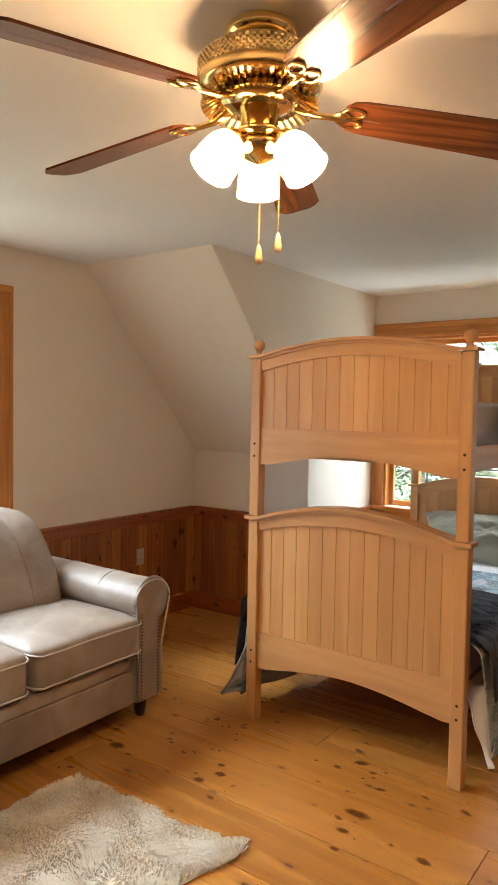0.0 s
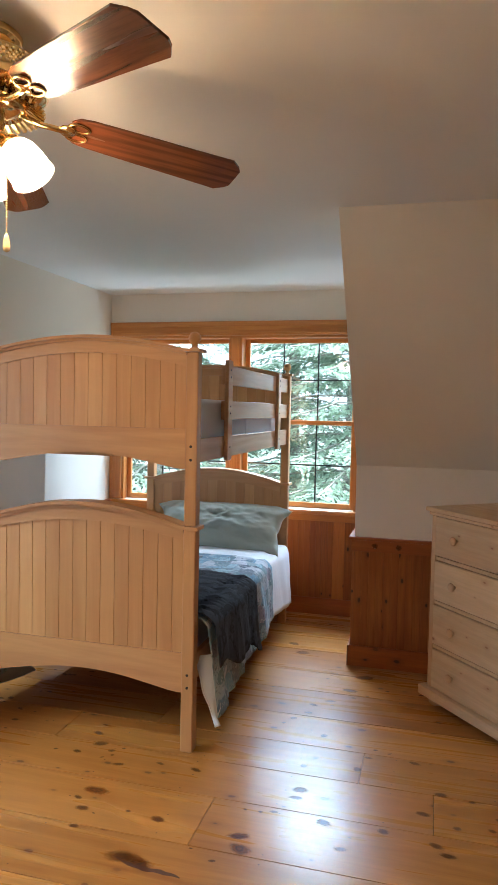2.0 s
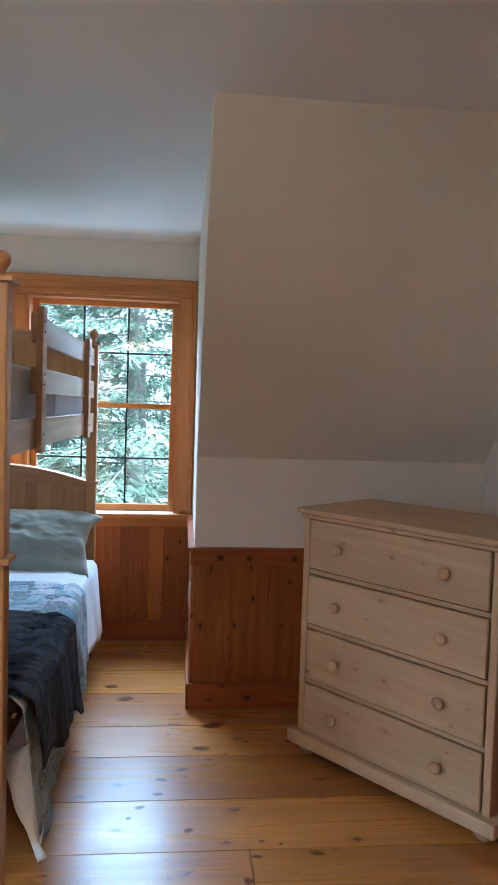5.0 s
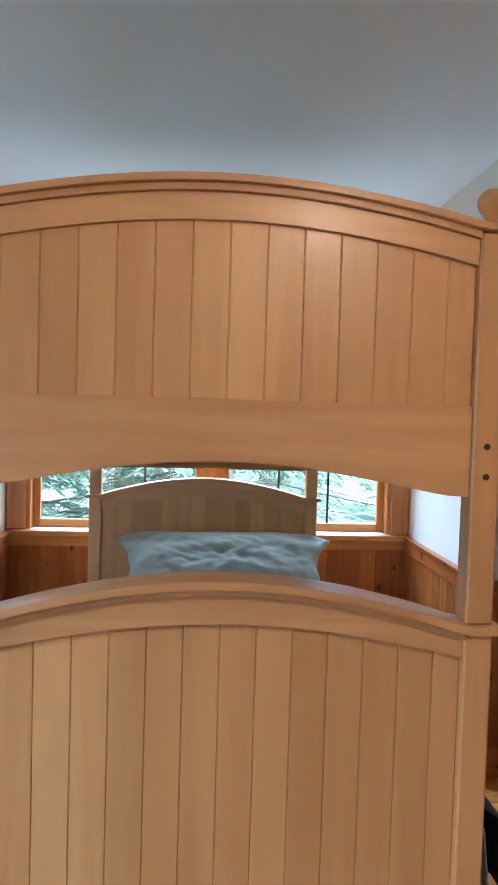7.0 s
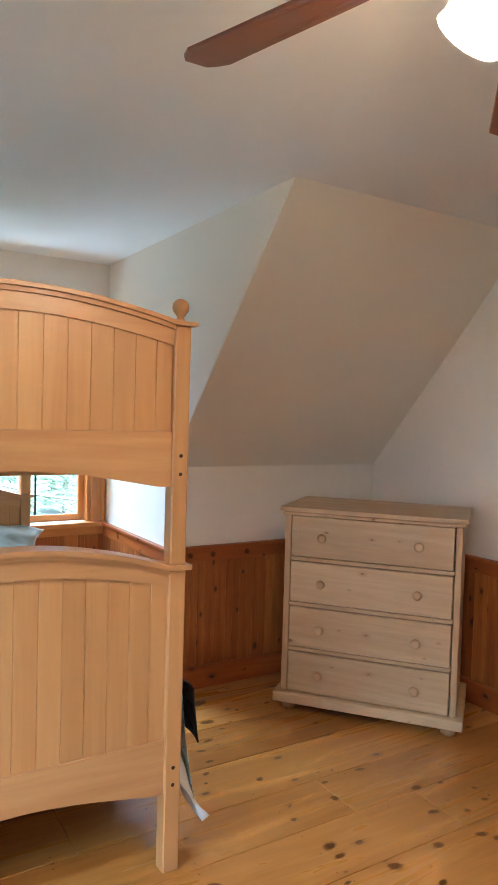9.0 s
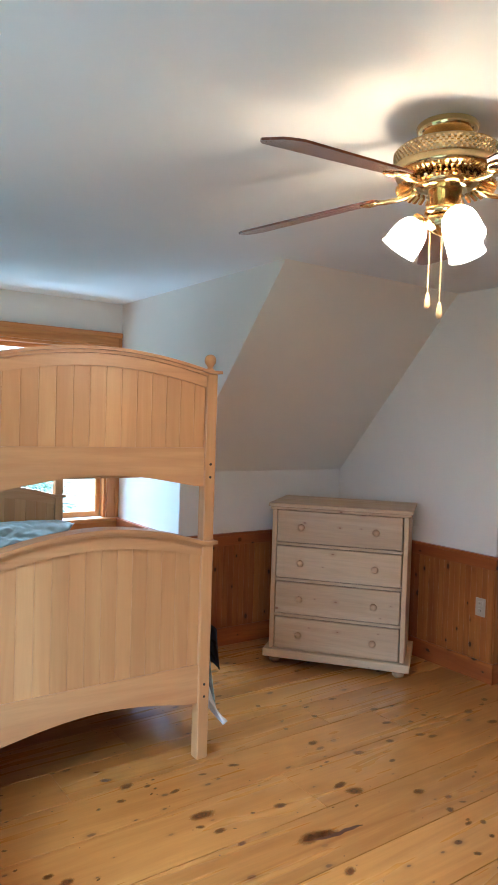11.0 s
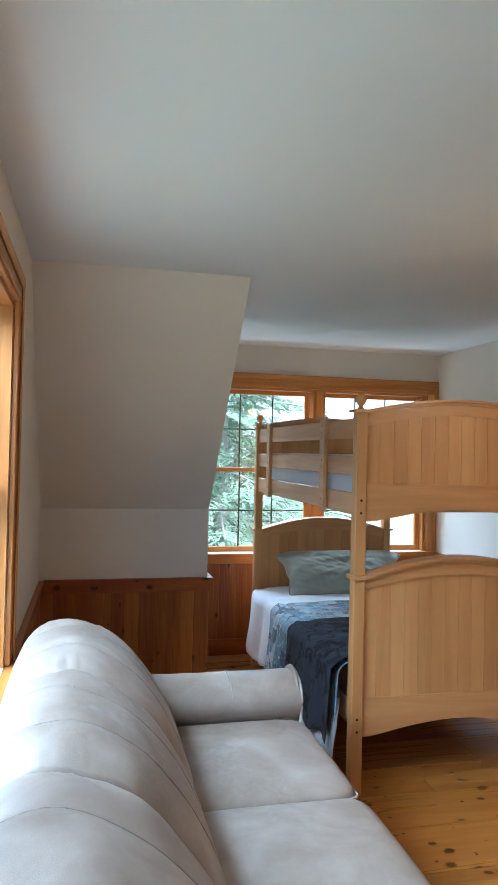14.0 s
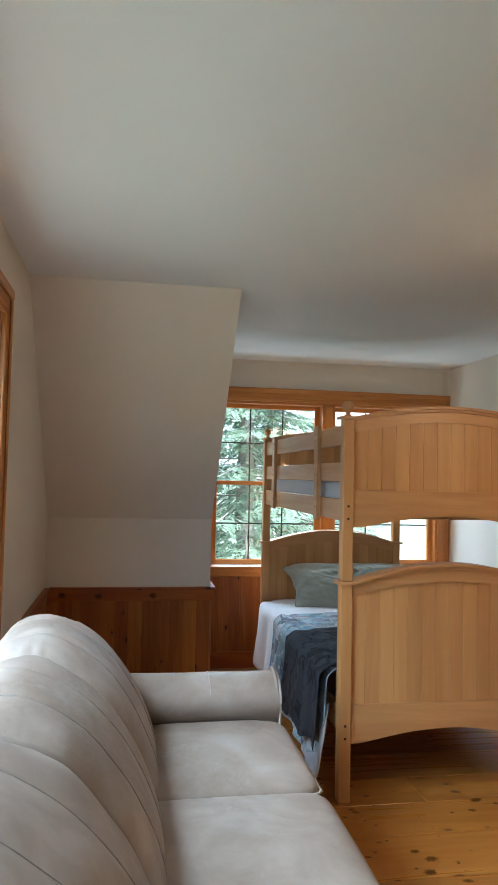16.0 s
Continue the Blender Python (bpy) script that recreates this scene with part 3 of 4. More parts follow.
m = thing("top_mattress", (BX, BY, 1.32), "plain white covered twin mattress on the upper bunk", "mattress")
part("mattress_body", pad(0, 0, 0.13, 0.485, 0.945, 0.13, 0.14, f=soft), MATTRESS, m, smooth=True)
m = thing("lower_mattress", (BX, BY, 0.35), "white covered twin mattress on the lower bunk", "mattress")
part("mattress_body", pad(0, 0, 0.11, 0.47, 0.94, 0.11, 0.14, f=soft), MATTRESS, m, smooth=True)


def drape(name, label, mat, y0, y1, ztop, hem_w, hem_e, over, seed, group="", nu=70, nv=60, amp=0.02, half=0.49):
    """A cover over the lower bed: across by arc length, falling at both sides with folds."""
    e = thing(name, (BX, BY, ztop), label, "bedding", group)
    def at(u, v):
        y = y0 + (y1 - y0) * v
        dw, de = ztop - hem_w(v), ztop - hem_e(v)
        full = dw + de + 2 * half
        s = u * full
        if s < dw:
            d, x, sg_ = dw - s, -half, -1
        elif s > dw + 2 * half:
            d, x, sg_ = s - dw - 2 * half, half, 1
        else:
            d, x, sg_ = 0, s - dw - half, 0
        k = noise.noise(Vector((y * 7 + seed, x * 3, d * 1.4)))
        k2 = noise.noise(Vector((y * 17 + seed * 2, x * 3, d * 2))) + 0.5 * noise.noise(Vector((y * 34, x * 9 + seed, d * 5)))
        if sg_:
            bulge = over + (0.10 * d) + amp * (0.4 + 3.2 * d) * k + amp * 1.3 * d * k2
            r = min(1, d / 0.05)
            return Vector((x + sg_ * (over * 0.3 + max(0.004, bulge) * r ** 0.5), y + 0.02 * k2 * d * 4, -d - 0.0))
        edge = 1 - min(1, (half - abs(x)) / 0.05)
        return Vector((x, y, 0.008 * k + 0.006 * k2 - 0.018 * edge ** 2))
    part("cover", sheet(at, nu, nv, 0.004), mat, e, smooth=True)
    return e


drape("white_sheet", "white cotton sheet hanging over the sides of the lower bunk", SHEET, -0.84, 0.93, 0.588, lambda v: 0.17 - 0.03 * math.sin(9 * v), lambda v: 0.30 - 0.12 * v, 0.055, 3.0)
drape("bedspread", "blue and grey patchwork bedspread draped over the lower bunk", QUILT, -0.935, 0.33, 0.602, lambda v: 0.07 + 0.03 * math.sin(5 * v) + 0.12 * v, lambda v: 0.14 + 0.10 * v, 0.068, 8.0, nu=110, nv=110)
drape("fleece_throw", "black fleece throw with grey figures folded over the bed", FLEECE, -0.945, -0.20, 0.622, lambda v: 0.225 - 0.01 * v + 0.025 * math.sin(14 * v), lambda v: 0.37 - 0.13 * v + 0.03 * math.sin(11 * v), 0.098, 8.0, nu=100, nv=70)


def corner_drop(name, label, a, b, tip, mat):
    """A loose cloth corner hanging from the edge a-b down to its tip."""
    a, b, tip = Vector(a), Vector(b), Vector(tip)
    e = thing(name, a, label, "bedding")
    def at(u, v):
        p = a.lerp(b, u).lerp(tip, v) - a
        side = (b - a).cross(tip - a).normalized()
        return p + side * (0.028 * math.sin(u * 9 + 1) * (1 - v) + 0.018 * noise.noise(Vector((u * 4, v * 3, a.x))))
    part("cloth", sheet(at, 20, 20, 0.004), mat, e, smooth=True)


corner_drop("sheet_corner", "white sheet corner hanging by the bed post", (-0.30, 2.955, 0.42), (-0.25, 3.22, 0.30), (-0.185, 2.885, 0.125), SHEET)
corner_drop("bedspread_corner", "grey striped bedspread corner hanging by the bed post", (-1.375, 2.95, 0.42), (-1.42, 3.41, 0.045), (-1.50, 2.83, 0.10), STRIPED)


def pillow():
    e = thing("pillow", (BX + 0.095, 4.64, 0.695), "plump sage green pillow leaning on the headboard", "pillow")
    def at(u, v):
        a, b = u * 2 - 1, v * 2 - 1
        return a, b
    def face(sign):
        def f(u, v):
            a, b = u * 2 - 1, v * 2 - 1
            t = max(0, (1 - a * a)) ** 0.45 * max(0, (1 - b * b)) ** 0.5
            pinch = 1 - 0.10 * (1 - abs(b)) * abs(a) ** 6
            fold = noise.noise(Vector((a * 2.2 + b, b * 2.5, sign * 2)))
            wr = 0.030 * fold + 0.016 * abs(noise.noise(Vector((a * 5 + b * 2, b * 4, sign * 3)))) + 0.010 * math.exp(-((a + 0.1) ** 2 + (b - 0.2) ** 2) * 5) * noise.noise(Vector((a * 11, b * 9, sign))) * 1.2 + 0.007 * noise.noise(Vector((a * 9, b * 7, sign)))
            x, z, y = a * 0.455 * pinch, b * 0.215 * (1 - 0.12 * (1 - abs(a)) * abs(b) ** 6), sign * (0.004 + (0.115 + wr) * t)
            if abs(a) > 0.86:
                e_ = (abs(a) - 0.86) / 0.14
                ear = max(0.0, (b - 0.35) / 0.65) ** 1.5
                y += 0.012 * math.sin(b * 9) * e_ - 0.02 * e_ * ear
                z -= 0.045 * e_ * ear
                x += math.copysign(0.040, a) * e_ * (0.25 + ear)
            p = Vector((x, y, z))
            p.rotate(Euler((radians(-46), 0, 0)))
            return p
        return f
    bm = sheet(face(-1), 80, 44)
    b2 = sheet(face(1), 80, 44)
    me = bpy.data.meshes.new("tmp")
    b2.to_mesh(me)
    b2.free()
    bm.from_mesh(me)
    bpy.data.meshes.remove(me)
    bmesh.ops.remove_doubles(bm, verts=bm.verts, dist=0.0082)
    part("pillow_body", bm, PILLOW, e, smooth=True)


pillow()


def dresser():
    W, D, H = 0.912, 0.52, 1.045
    dx, dy = math.cos(radians(-51)), math.sin(radians(-51))
    fr = Vector((1.250, 3.032, 0))
    mid = fr - Vector((dx, dy, 0)) * W / 2
    d = thing("dresser", (mid.x, mid.y, 0), "unfinished pale pine dresser with four drawers and round knobs", "dresser", turn=-51)
    a, b = -W / 2 + 0.025, W / 2 - 0.025
    part("top", box(-W / 2, W / 2, 0, D, H - 0.022, H, 0.006, segs=2), RAW_X, d)
    part("top_moulding", box(-W / 2 + 0.012, W / 2 - 0.012, 0.012, D - 0.005, H - 0.042, H - 0.0225, 0.006), RAW_X, d)
    for x0, x1 in ((a, a + 0.03), (b - 0.03, b)):
        part("side", box(x0, x1, 0.025, D - 0.01, 0.10, H - 0.0425, 0.003), RAW_Z, d)
    part("back", box(a + 0.03, b - 0.03, D - 0.03, D - 0.012, 0.10, H - 0.0425), RAW_Z, d)
    part("plinth", box(-W / 2 - 0.009, W / 2 + 0.009, -0.008, D - 0.006, 0.048, 0.0995, 0.010, segs=3), RAW_X, d)
    n, z0, z1 = 4, 0.102, 1.026
    ph = (z1 - z0) / n
    for i in range(n):
        lo, hi = z0 + i * ph, z0 + (i + 1) * ph - 0.024
        part("divider", box(a + 0.0302, b - 0.0302, 0.031, 0.06, hi + 0.002, hi + 0.020, 0.002), RAW_X, d)
        dr = part("drawer", box(a + 0.036, b - 0.036, 0.019, 0.04, lo + 0.002, hi - 0.002, 0.004), RAW_X, d)
        part("drawer_box", box(a + 0.045, b - 0.045, 0.0402, D - 0.06, lo + 0.008, hi - 0.012), RAW_X, dr)
        for kx in (-0.235, 0.235):
            part("knob", lathe([(0.008, 0.0), (0.008, 0.010), (0.017, 0.014), (0.022, 0.020), (0.022, 0.026), (0.017, 0.032), (0.008, 0.0345)], 20, pose(kx, 0.0188, (lo + hi) / 2, 90)), RAW_Z, dr, "round turned pine knob", smooth=True)
    for x in (-W / 2 + 0.06, W / 2 - 0.06):
        for y in (0.06, D - 0.07):
            part("foot", lathe([(0.020, 0.0), (0.034, 0.012), (0.038, 0.028), (0.030, 0.040), (0.022, 0.0477)], 20, pose(x, y, 0)), RAW_Z, d, smooth=True)


dresser()

# sofa
SY0, SY1 = 0.41, 2.72
SFX = -1.74


BACK = [(-2.235, 0.50), (-2.262, 0.62), (-2.33, 0.755), (-2.42, 0.87), (-2.52, 0.95), (-2.63, 0.985), (-2.735, 0.955), (-2.80, 0.87),
        (-2.825, 0.75), (-2.82, 0.60), (-2.77, 0.47), (-2.60, 0.42), (-2.40, 0.42), (-2.27, 0.44)]


def back_profile(u):
    """The side outline of a back cushion, a smooth closed curve; u goes once round it."""
    k = len(BACK)
    i, f = int(math.floor(u * k)) % k, u * k - math.floor(u * k)
    a, b, c, d = (Vector(BACK[(i + j) % k]) for j in (-1, 0, 1, 2))
    return tuple(0.5 * (2 * b + (c - a) * f + (2 * a - 5 * b + 4 * c - d) * f * f + (3 * b - a - 3 * c + d) * f ** 3))


def sofa():
    s = thing("sofa", (0, 0, 0), "worn taupe leather three-seat sofa with rolled arms", "sofa")
    L, R_ = SY0 + 0.23, SY1 - 0.262
    cw = (R_ - L) / 3
    part("base", box(-2.72, SFX - 0.035, SY0 + 0.04, SY1 - 0.04, 0.09, 0.36, 0.015, segs=2), LEATHER, s, smooth=False)
    part("front_band", box(SFX - 0.034, SFX - 0.012, L, R_, 0.10, 0.265, 0.010, segs=3), LEATHER, s)
    part("front_roll", pad(SFX - 0.05, (L + R_) / 2, 0.30, 0.04, (R_ - L) / 2, 0.035, 0.3), LEATHER, s, smooth=True)
    part("back_frame", pad(-2.755, (SY0 + SY1) / 2, 0.50, 0.08, (SY1 - SY0) / 2 - 0.06, 0.30, 0.25), LEATHER, s, smooth=True)
    for k in range(3):
        c, sw = 0.60 + (k + 0.5) * 0.64, 0.64
        cush = part("seat_cushion", pad((-2.33 + SFX + 0.02) / 2, c, 0.43, (SFX + 0.02 + 2.33) / 2, sw / 2 - 0.002, 0.095, 0.22, 44, 24, 0.035, f=lambda p: soft(p, 0.010, 6)), LEATHER, s, smooth=True)
        xf, hh = SFX + 0.018, sw / 2 - 0.008
        for zz in (0.497, 0.362):
            path = [(-2.2 + (xf + 2.2) * t, c - hh, zz) for t in (0, .5, .9)] + [(xf - 0.015, c - hh + 0.012, zz), (xf, c - hh + 0.035, zz - .004), (xf, c, zz), (xf, c + hh - 0.035, zz - .004), (xf - 0.015, c + hh - 0.012, zz)] + [(-2.2 + (xf + 2.2) * t, c + hh, zz) for t in (.9, .5, 0)]
            part("piping", tube(path, 0.0045, 6), PIPING, cush, smooth=True)
        c = L + (k + 0.5) * cw
        def puff(p, c=c):
            q = (p.y - c) / (cw / 2)
            seam = sum(math.exp(-((q - t) / 0.035) ** 2) for t in (-0.36, 0.36))
            dent = sum(math.exp(-(((q - t) / 0.10) ** 2 + ((p.z - 0.96) / 0.06) ** 2)) for t in (-0.36, 0.36))
            v = Vector((p.x - BXC, 0, p.z - 0.66))
            v.normalize()
            dent *= 1.6
            side = math.exp(-((abs(q) - 0.9) / 0.16) ** 2) * math.exp(-((p.z - 0.985) / 0.06) ** 2)
            pleat = side * 0.010 * noise.noise(Vector((p.x * 60, c, q * 5)))
            return soft(p - v * (0.0015 * seam + 0.006 * dent + 0.009 * side + pleat), 0.010, 7)
        BXC = -2.57
        def roll_back(u, v, c=c):
            q = v * 2 - 1
            k = 0.80 + 0.20 * max(0.0, 1 - abs(q) ** 5) ** 0.5 if abs(q) < 1 else 0.3
            x, z = back_profile(u)
            x, z = BXC + (x - BXC) * k, 0.70 + (z - 0.70) * k
            return puff(Vector((x, c + q * (cw / 2 + 0.004), z)), c)
        back = part("back_cushion", sheet(roll_back, 110, 56, wrap=True), LEATHER, s, smooth=True)
        for q in (-0.36, 0.36):
            yy = c + q * cw / 2
            path = []
            for t in range(0, 25):
                x, z = back_profile(0.98 + t * 0.0225)
                k = 0.80 + 0.20 * (1 - abs(q) ** 5) ** 0.5
                path.append(puff(Vector((BXC + (x - BXC) * k, yy, 0.70 + (z - 0.70) * k)), c))
            part("seam", tube(path, 0.0017, 5), SEAM, back, smooth=True)
            dashes = bmesh.new()
            for k, (p0, p1) in enumerate(zip(path, path[1:])):
                for j in range(5):
                    g, h = p0.lerp(p1, (j + 0.15) / 5), p0.lerp(p1, (j + 0.7) / 5)
                    for off in (-0.008, 0.008):
                        tube([g + Vector((0, off, 0)), h + Vector((0, off, 0))], 0.0011, 4, bm=dashes)
            part("stitching", dashes, SEAM, back, kind="stuff")
    for sd in (-1, 1):
        yc = (SY1 - 0.15) if sd > 0 else (SY0 + 0.15)
        part("arm", box(-2.70, SFX - 0.012, yc - 0.08, yc + 0.07, 0.09, 0.58, 0.02, segs=3), LEATHER, s)
        prof = [(0.118 * math.cos(radians(t)), 0.118 * math.sin(radians(t))) for t in range(0, 360, 12)]
        roll = lambda u, v: Vector((-2.66 + (SFX - 0.004 + 2.66) * u, yc + sd * 0.012 + 0.118 * math.cos(2 * math.pi * v) * (1 + .05 * math.cos(4 * math.pi * v)), 0.59 + 0.098 * math.sin(2 * math.pi * v) + 0.004 * noise.noise(Vector((u * 9, v * 4, sd)))))
        bm = sheet(roll, 30, 30)
        part("arm_roll", bm, LEATHER, s, smooth=True)
        part("arm_face", lathe([(0.112, -0.012), (0.116, 0.0), (0.10, 0.008), (0.02, 0.010)], 32, pose(SFX - 0.006, yc + sd * 0.012, 0.59, 0, 90, 0)), LEATHER, s, smooth=True)
        ring = [(SFX + 0.001, yc - 0.088, 0.12), (SFX + 0.001, yc - 0.086, 0.36)] + [(SFX + 0.001, yc + sd * 0.012 + 0.116 * math.cos(radians(t)), 0.59 + 0.098 * math.sin(radians(t))) for t in range(200, -25, -12)] + [(SFX + 0.001, yc + 0.075, 0.36), (SFX + 0.001, yc + 0.07, 0.12)]
        part("arm_piping", tube(ring, 0.0055, 6), PIPING, s, smooth=True)
        part("arm_front_panel", box(SFX - 0.012, SFX - 0.001, yc - 0.072, yc + 0.064, 0.10, 0.54, 0.006, segs=2), LEATHER, s)
        for dy in (-0.060, 0.052):
            nb = bmesh.new()
            for i in range(26):
                bmesh.ops.create_icosphere(nb, subdivisions=1, radius=0.005, matrix=pose(SFX, yc + dy, 0.115 + i * 0.0165))
            part("nailheads", nb, NAILS, s, kind="stuff")
        for x in (-2.35, -2.02):
            st = [(x, yc + sd * 0.012 + 0.1195 * math.cos(radians(t)), 0.59 + 0.0995 * math.sin(radians(t))) for t in range(-10, 191, 12)]
            part("arm_seam", tube(st, 0.0025, 5), STITCH, s, smooth=True)
        for x in (-2.62, SFX - 0.07):
            part("foot", lathe([(0.022, 0), (0.030, 0.03), (0.034, 0.0895)], 16, pose(x, yc, 0)), DARK, s, smooth=True)
    return s


sofa()


def fan():
    f = thing("ceiling_fan", (FANX, FANY, ZC), "polished brass ceiling fan with five dark oak blades and lights", "ceiling fan")
    part("canopy", lathe([(0.084, 0.0), (0.088, -0.006), (0.086, -0.022), (0.074, -0.034), (0.060, -0.042), (0.060, -0.060)], 36), BRASS, f, smooth=True)
    part("motor_housing", lathe([(0.060, -0.057), (0.120, -0.064), (0.138, -0.070), (0.146, -0.077), (0.147, -0.120), (0.143, -0.128), (0.149, -0.134), (0.141, -0.146), (0.110, -0.152)], 48), BRASS, f, smooth=True)
    band = bmesh.new()
    for i in range(60):
        a = 2 * math.pi * i / 60
        for z in (-0.084, -0.0915, -0.099, -0.1065, -0.114):
            t = a + (0.0 if int(round(z * -2000)) // 15 % 2 else math.pi / 60)
            p = Vector((0.148 * math.cos(t), 0.148 * math.sin(t), z))
            bmesh.ops.create_cube(band, size=1, matrix=Matrix.Translation(p) @ Matrix.Rotation(a, 4, "Z") @ Matrix.Diagonal((0.004, 0.007, 0.005, 1)))
    part("pierced_band", band, BRASS_DULL, f, "pierced antique brass band", kind="stuff")
    ribs = bmesh.new()
    for i in range(40):
        a = 2 * math.pi * i / 40
        m_ = Matrix.Rotation(a, 4, "Z") @ Matrix.Translation((0.107, 0, -0.164)) @ Matrix.Rotation(radians(28), 4, "Y") @ Matrix.Diagonal((0.075, 0.009, 0.010, 1))
        bmesh.ops.create_cube(ribs, size=1, matrix=m_)
    part("vent_ribs", ribs, BRASS, f, kind="stuff")
    part("flywheel", lathe([(0.095, -0.153), (0.095, -0.180), (0.055, -0.186)], 32), BRASS, f, smooth=True)
    part("switch_housing", lathe([(0.045, -0.180), (0.048, -0.188), (0.046, -0.232), (0.058, -0.240), (0.056, -0.252), (0.040, -0.258)], 32), BRASS, f, smooth=True)
    part("light_fitter", lathe([(0.040, -0.258), (0.055, -0.264), (0.052, -0.285), (0.034, -0.300), (0.024, -0.306), (0.014, -0.311), (0.006, -0.315)], 32), BRASS, f, smooth=True)
    for i in range(5):
        a = 186 - 72 * i
        rot = pose(0, 0, 0, 0, 0, a)
        arm = tube([rot @ Vector(p) for p in ((0.07, 0, -0.172), (0.13, 0, -0.190), (0.18, 0, -0.193), (0.215, 0, -0.190))], 0.008, 8)
        iron = part("blade_iron", arm, BRASS, f, smooth=True)
        for sy in (-1, 1):
            loop = [rot @ pose(0, 0, -0.167, -14, 5.4, 0) @ Vector((0.226 + 0.026 * math.cos(t), sy * 0.019 + 0.015 * math.sin(t), -0.006)) for t in [k * math.pi / 8 for k in range(16)]]
            part("scroll", tube(loop, 0.0042, 6, closed=True), BRASS, iron, smooth=True)
        part("scroll_plate", lathe([(0.020, -0.011), (0.022, -0.006), (0.010, -0.004)], 16, rot @ pose(0, 0, -0.167, -14, 5.4, 0) @ pose(0.20, 0, 0)), BRASS, iron, smooth=True)
        bl = bmesh.new()
        out = []
        x0, x1, w0, w1 = 0.205, 0.680, 0.056, 0.071
        edge = [(x0, w0 * 0.55), (x0 + 0.018, w0 * 0.9), (x0 + 0.05, w0)] + [(x0 + (x1 - x0) * t, w0 + (w1 - w0) * t) for t in (0.4, 0.7)] + [(x1 - 0.035, w1), (x1 - 0.010, w1 * 0.72), (x1, w1 * 0.50)]
        outline = edge + [(x, -y) for x, y in edge[::-1]]
        prism(outline, 2, -0.003, 0.003, bm=bl)
        blade = part("blade", bl, OAK, f, "dark stained oak fan blade")
        blade.matrix_local = rot @ pose(0, 0, -0.167, -14, 5.4, 0)
    for k, a in enumerate((126, 246, 6)):
        rot = pose(0, 0, 0, 0, 0, a)
        part("light_arm", tube([rot @ Vector(p) for p in ((0.03, 0, -0.278), (0.052, 0, -0.272), (0.070, 0, -0.282))], 0.009, 8), BRASS, f, smooth=True)
        tilt = rot @ pose(0.066, 0, -0.260, 0, 145, 0)
        part("socket", lathe([(0.020, -0.006), (0.024, 0.0), (0.024, 0.022), (0.018, 0.026)], 20, tilt @ pose(0, 0, 0, 0, 0, 0)), BRASS, f, smooth=True)
        prof = [(0.026, 0.010), (0.036, 0.018), (0.046, 0.036), (0.051, 0.060), (0.053, 0.080), (0.053, 0.095), (0.056, 0.107)]
        bell = lathe(prof + [(r - 0.003, z) for r, z in prof[::-1]], 28, tilt, cap=False)
        part("glass_shade", bell, SHADE, f, "lit frosted tulip glass shade", smooth=True).visible_shadow = True
        bulb = new("bulb_light", bpy.data.lights.new("bulb_light", "POINT"))
        bulb.data.energy, bulb.data.color, bulb.data.shadow_soft_size = BULB, (1.0, 0.66, 0.38), 0.02
        bulb.parent = f
        bulb.matrix_local = tilt @ pose(0, 0, 0.075)
    for nm, (x, y), zb in (("pull_chain", (0.0, 0.006), -0.549), ("pull_chain", (0.016, 0.065), -0.511)):
        ch = bmesh.new()
        z = -0.245
        while z > zb + 0.045:
            bmesh.ops.create_icosphere(ch, subdivisions=1, radius=0.0028, matrix=Matrix.Translation((x, y, z)))
            z -= 0.0062
        c = part(nm, ch, BRASS, f, smooth=True)
        part("pull_knob", lathe([(0.003, 0.046), (0.0065, 0.036), (0.0095, 0.014), (0.0085, 0.004), (0.003, 0.0)], 14, pose(x, y, zb)), TONGUE, c, smooth=True)


BULB = 3.0
fan()


def outlet(name, at, turn, label):
    o = thing(name, at, label, "outlet", turn=turn)
    part("plate", box(-0.035, 0.035, -0.006, 0, -0.057, 0.057, 0.003, segs=2), PLATE, o)
    for z in (-0.022, 0.022):
        sk = part("socket", box(-0.016, 0.016, -0.008, -0.0062, z - 0.014, z + 0.014, 0.002), PLATE, o)
        for dx in (-0.006, 0.006):
            part("slot", box(dx - 0.001, dx + 0.001, -0.0088, -0.0082, z - 0.004, z + 0.005), DARK, sk)


outlet("wall_outlet", (XW + 0.0135, 3.59, 0.478), 90, "ivory outlet plate on pine wainscot by the sofa")
outlet("wall_outlet", (XE - 0.0135, 2.83, 0.455), -90, "ivory outlet plate on pine wainscot by the dresser")
outlet("wall_outlet", (DR - 0.0135, 4.47, 0.475), -90, "ivory outlet plate on dormer wainscot")


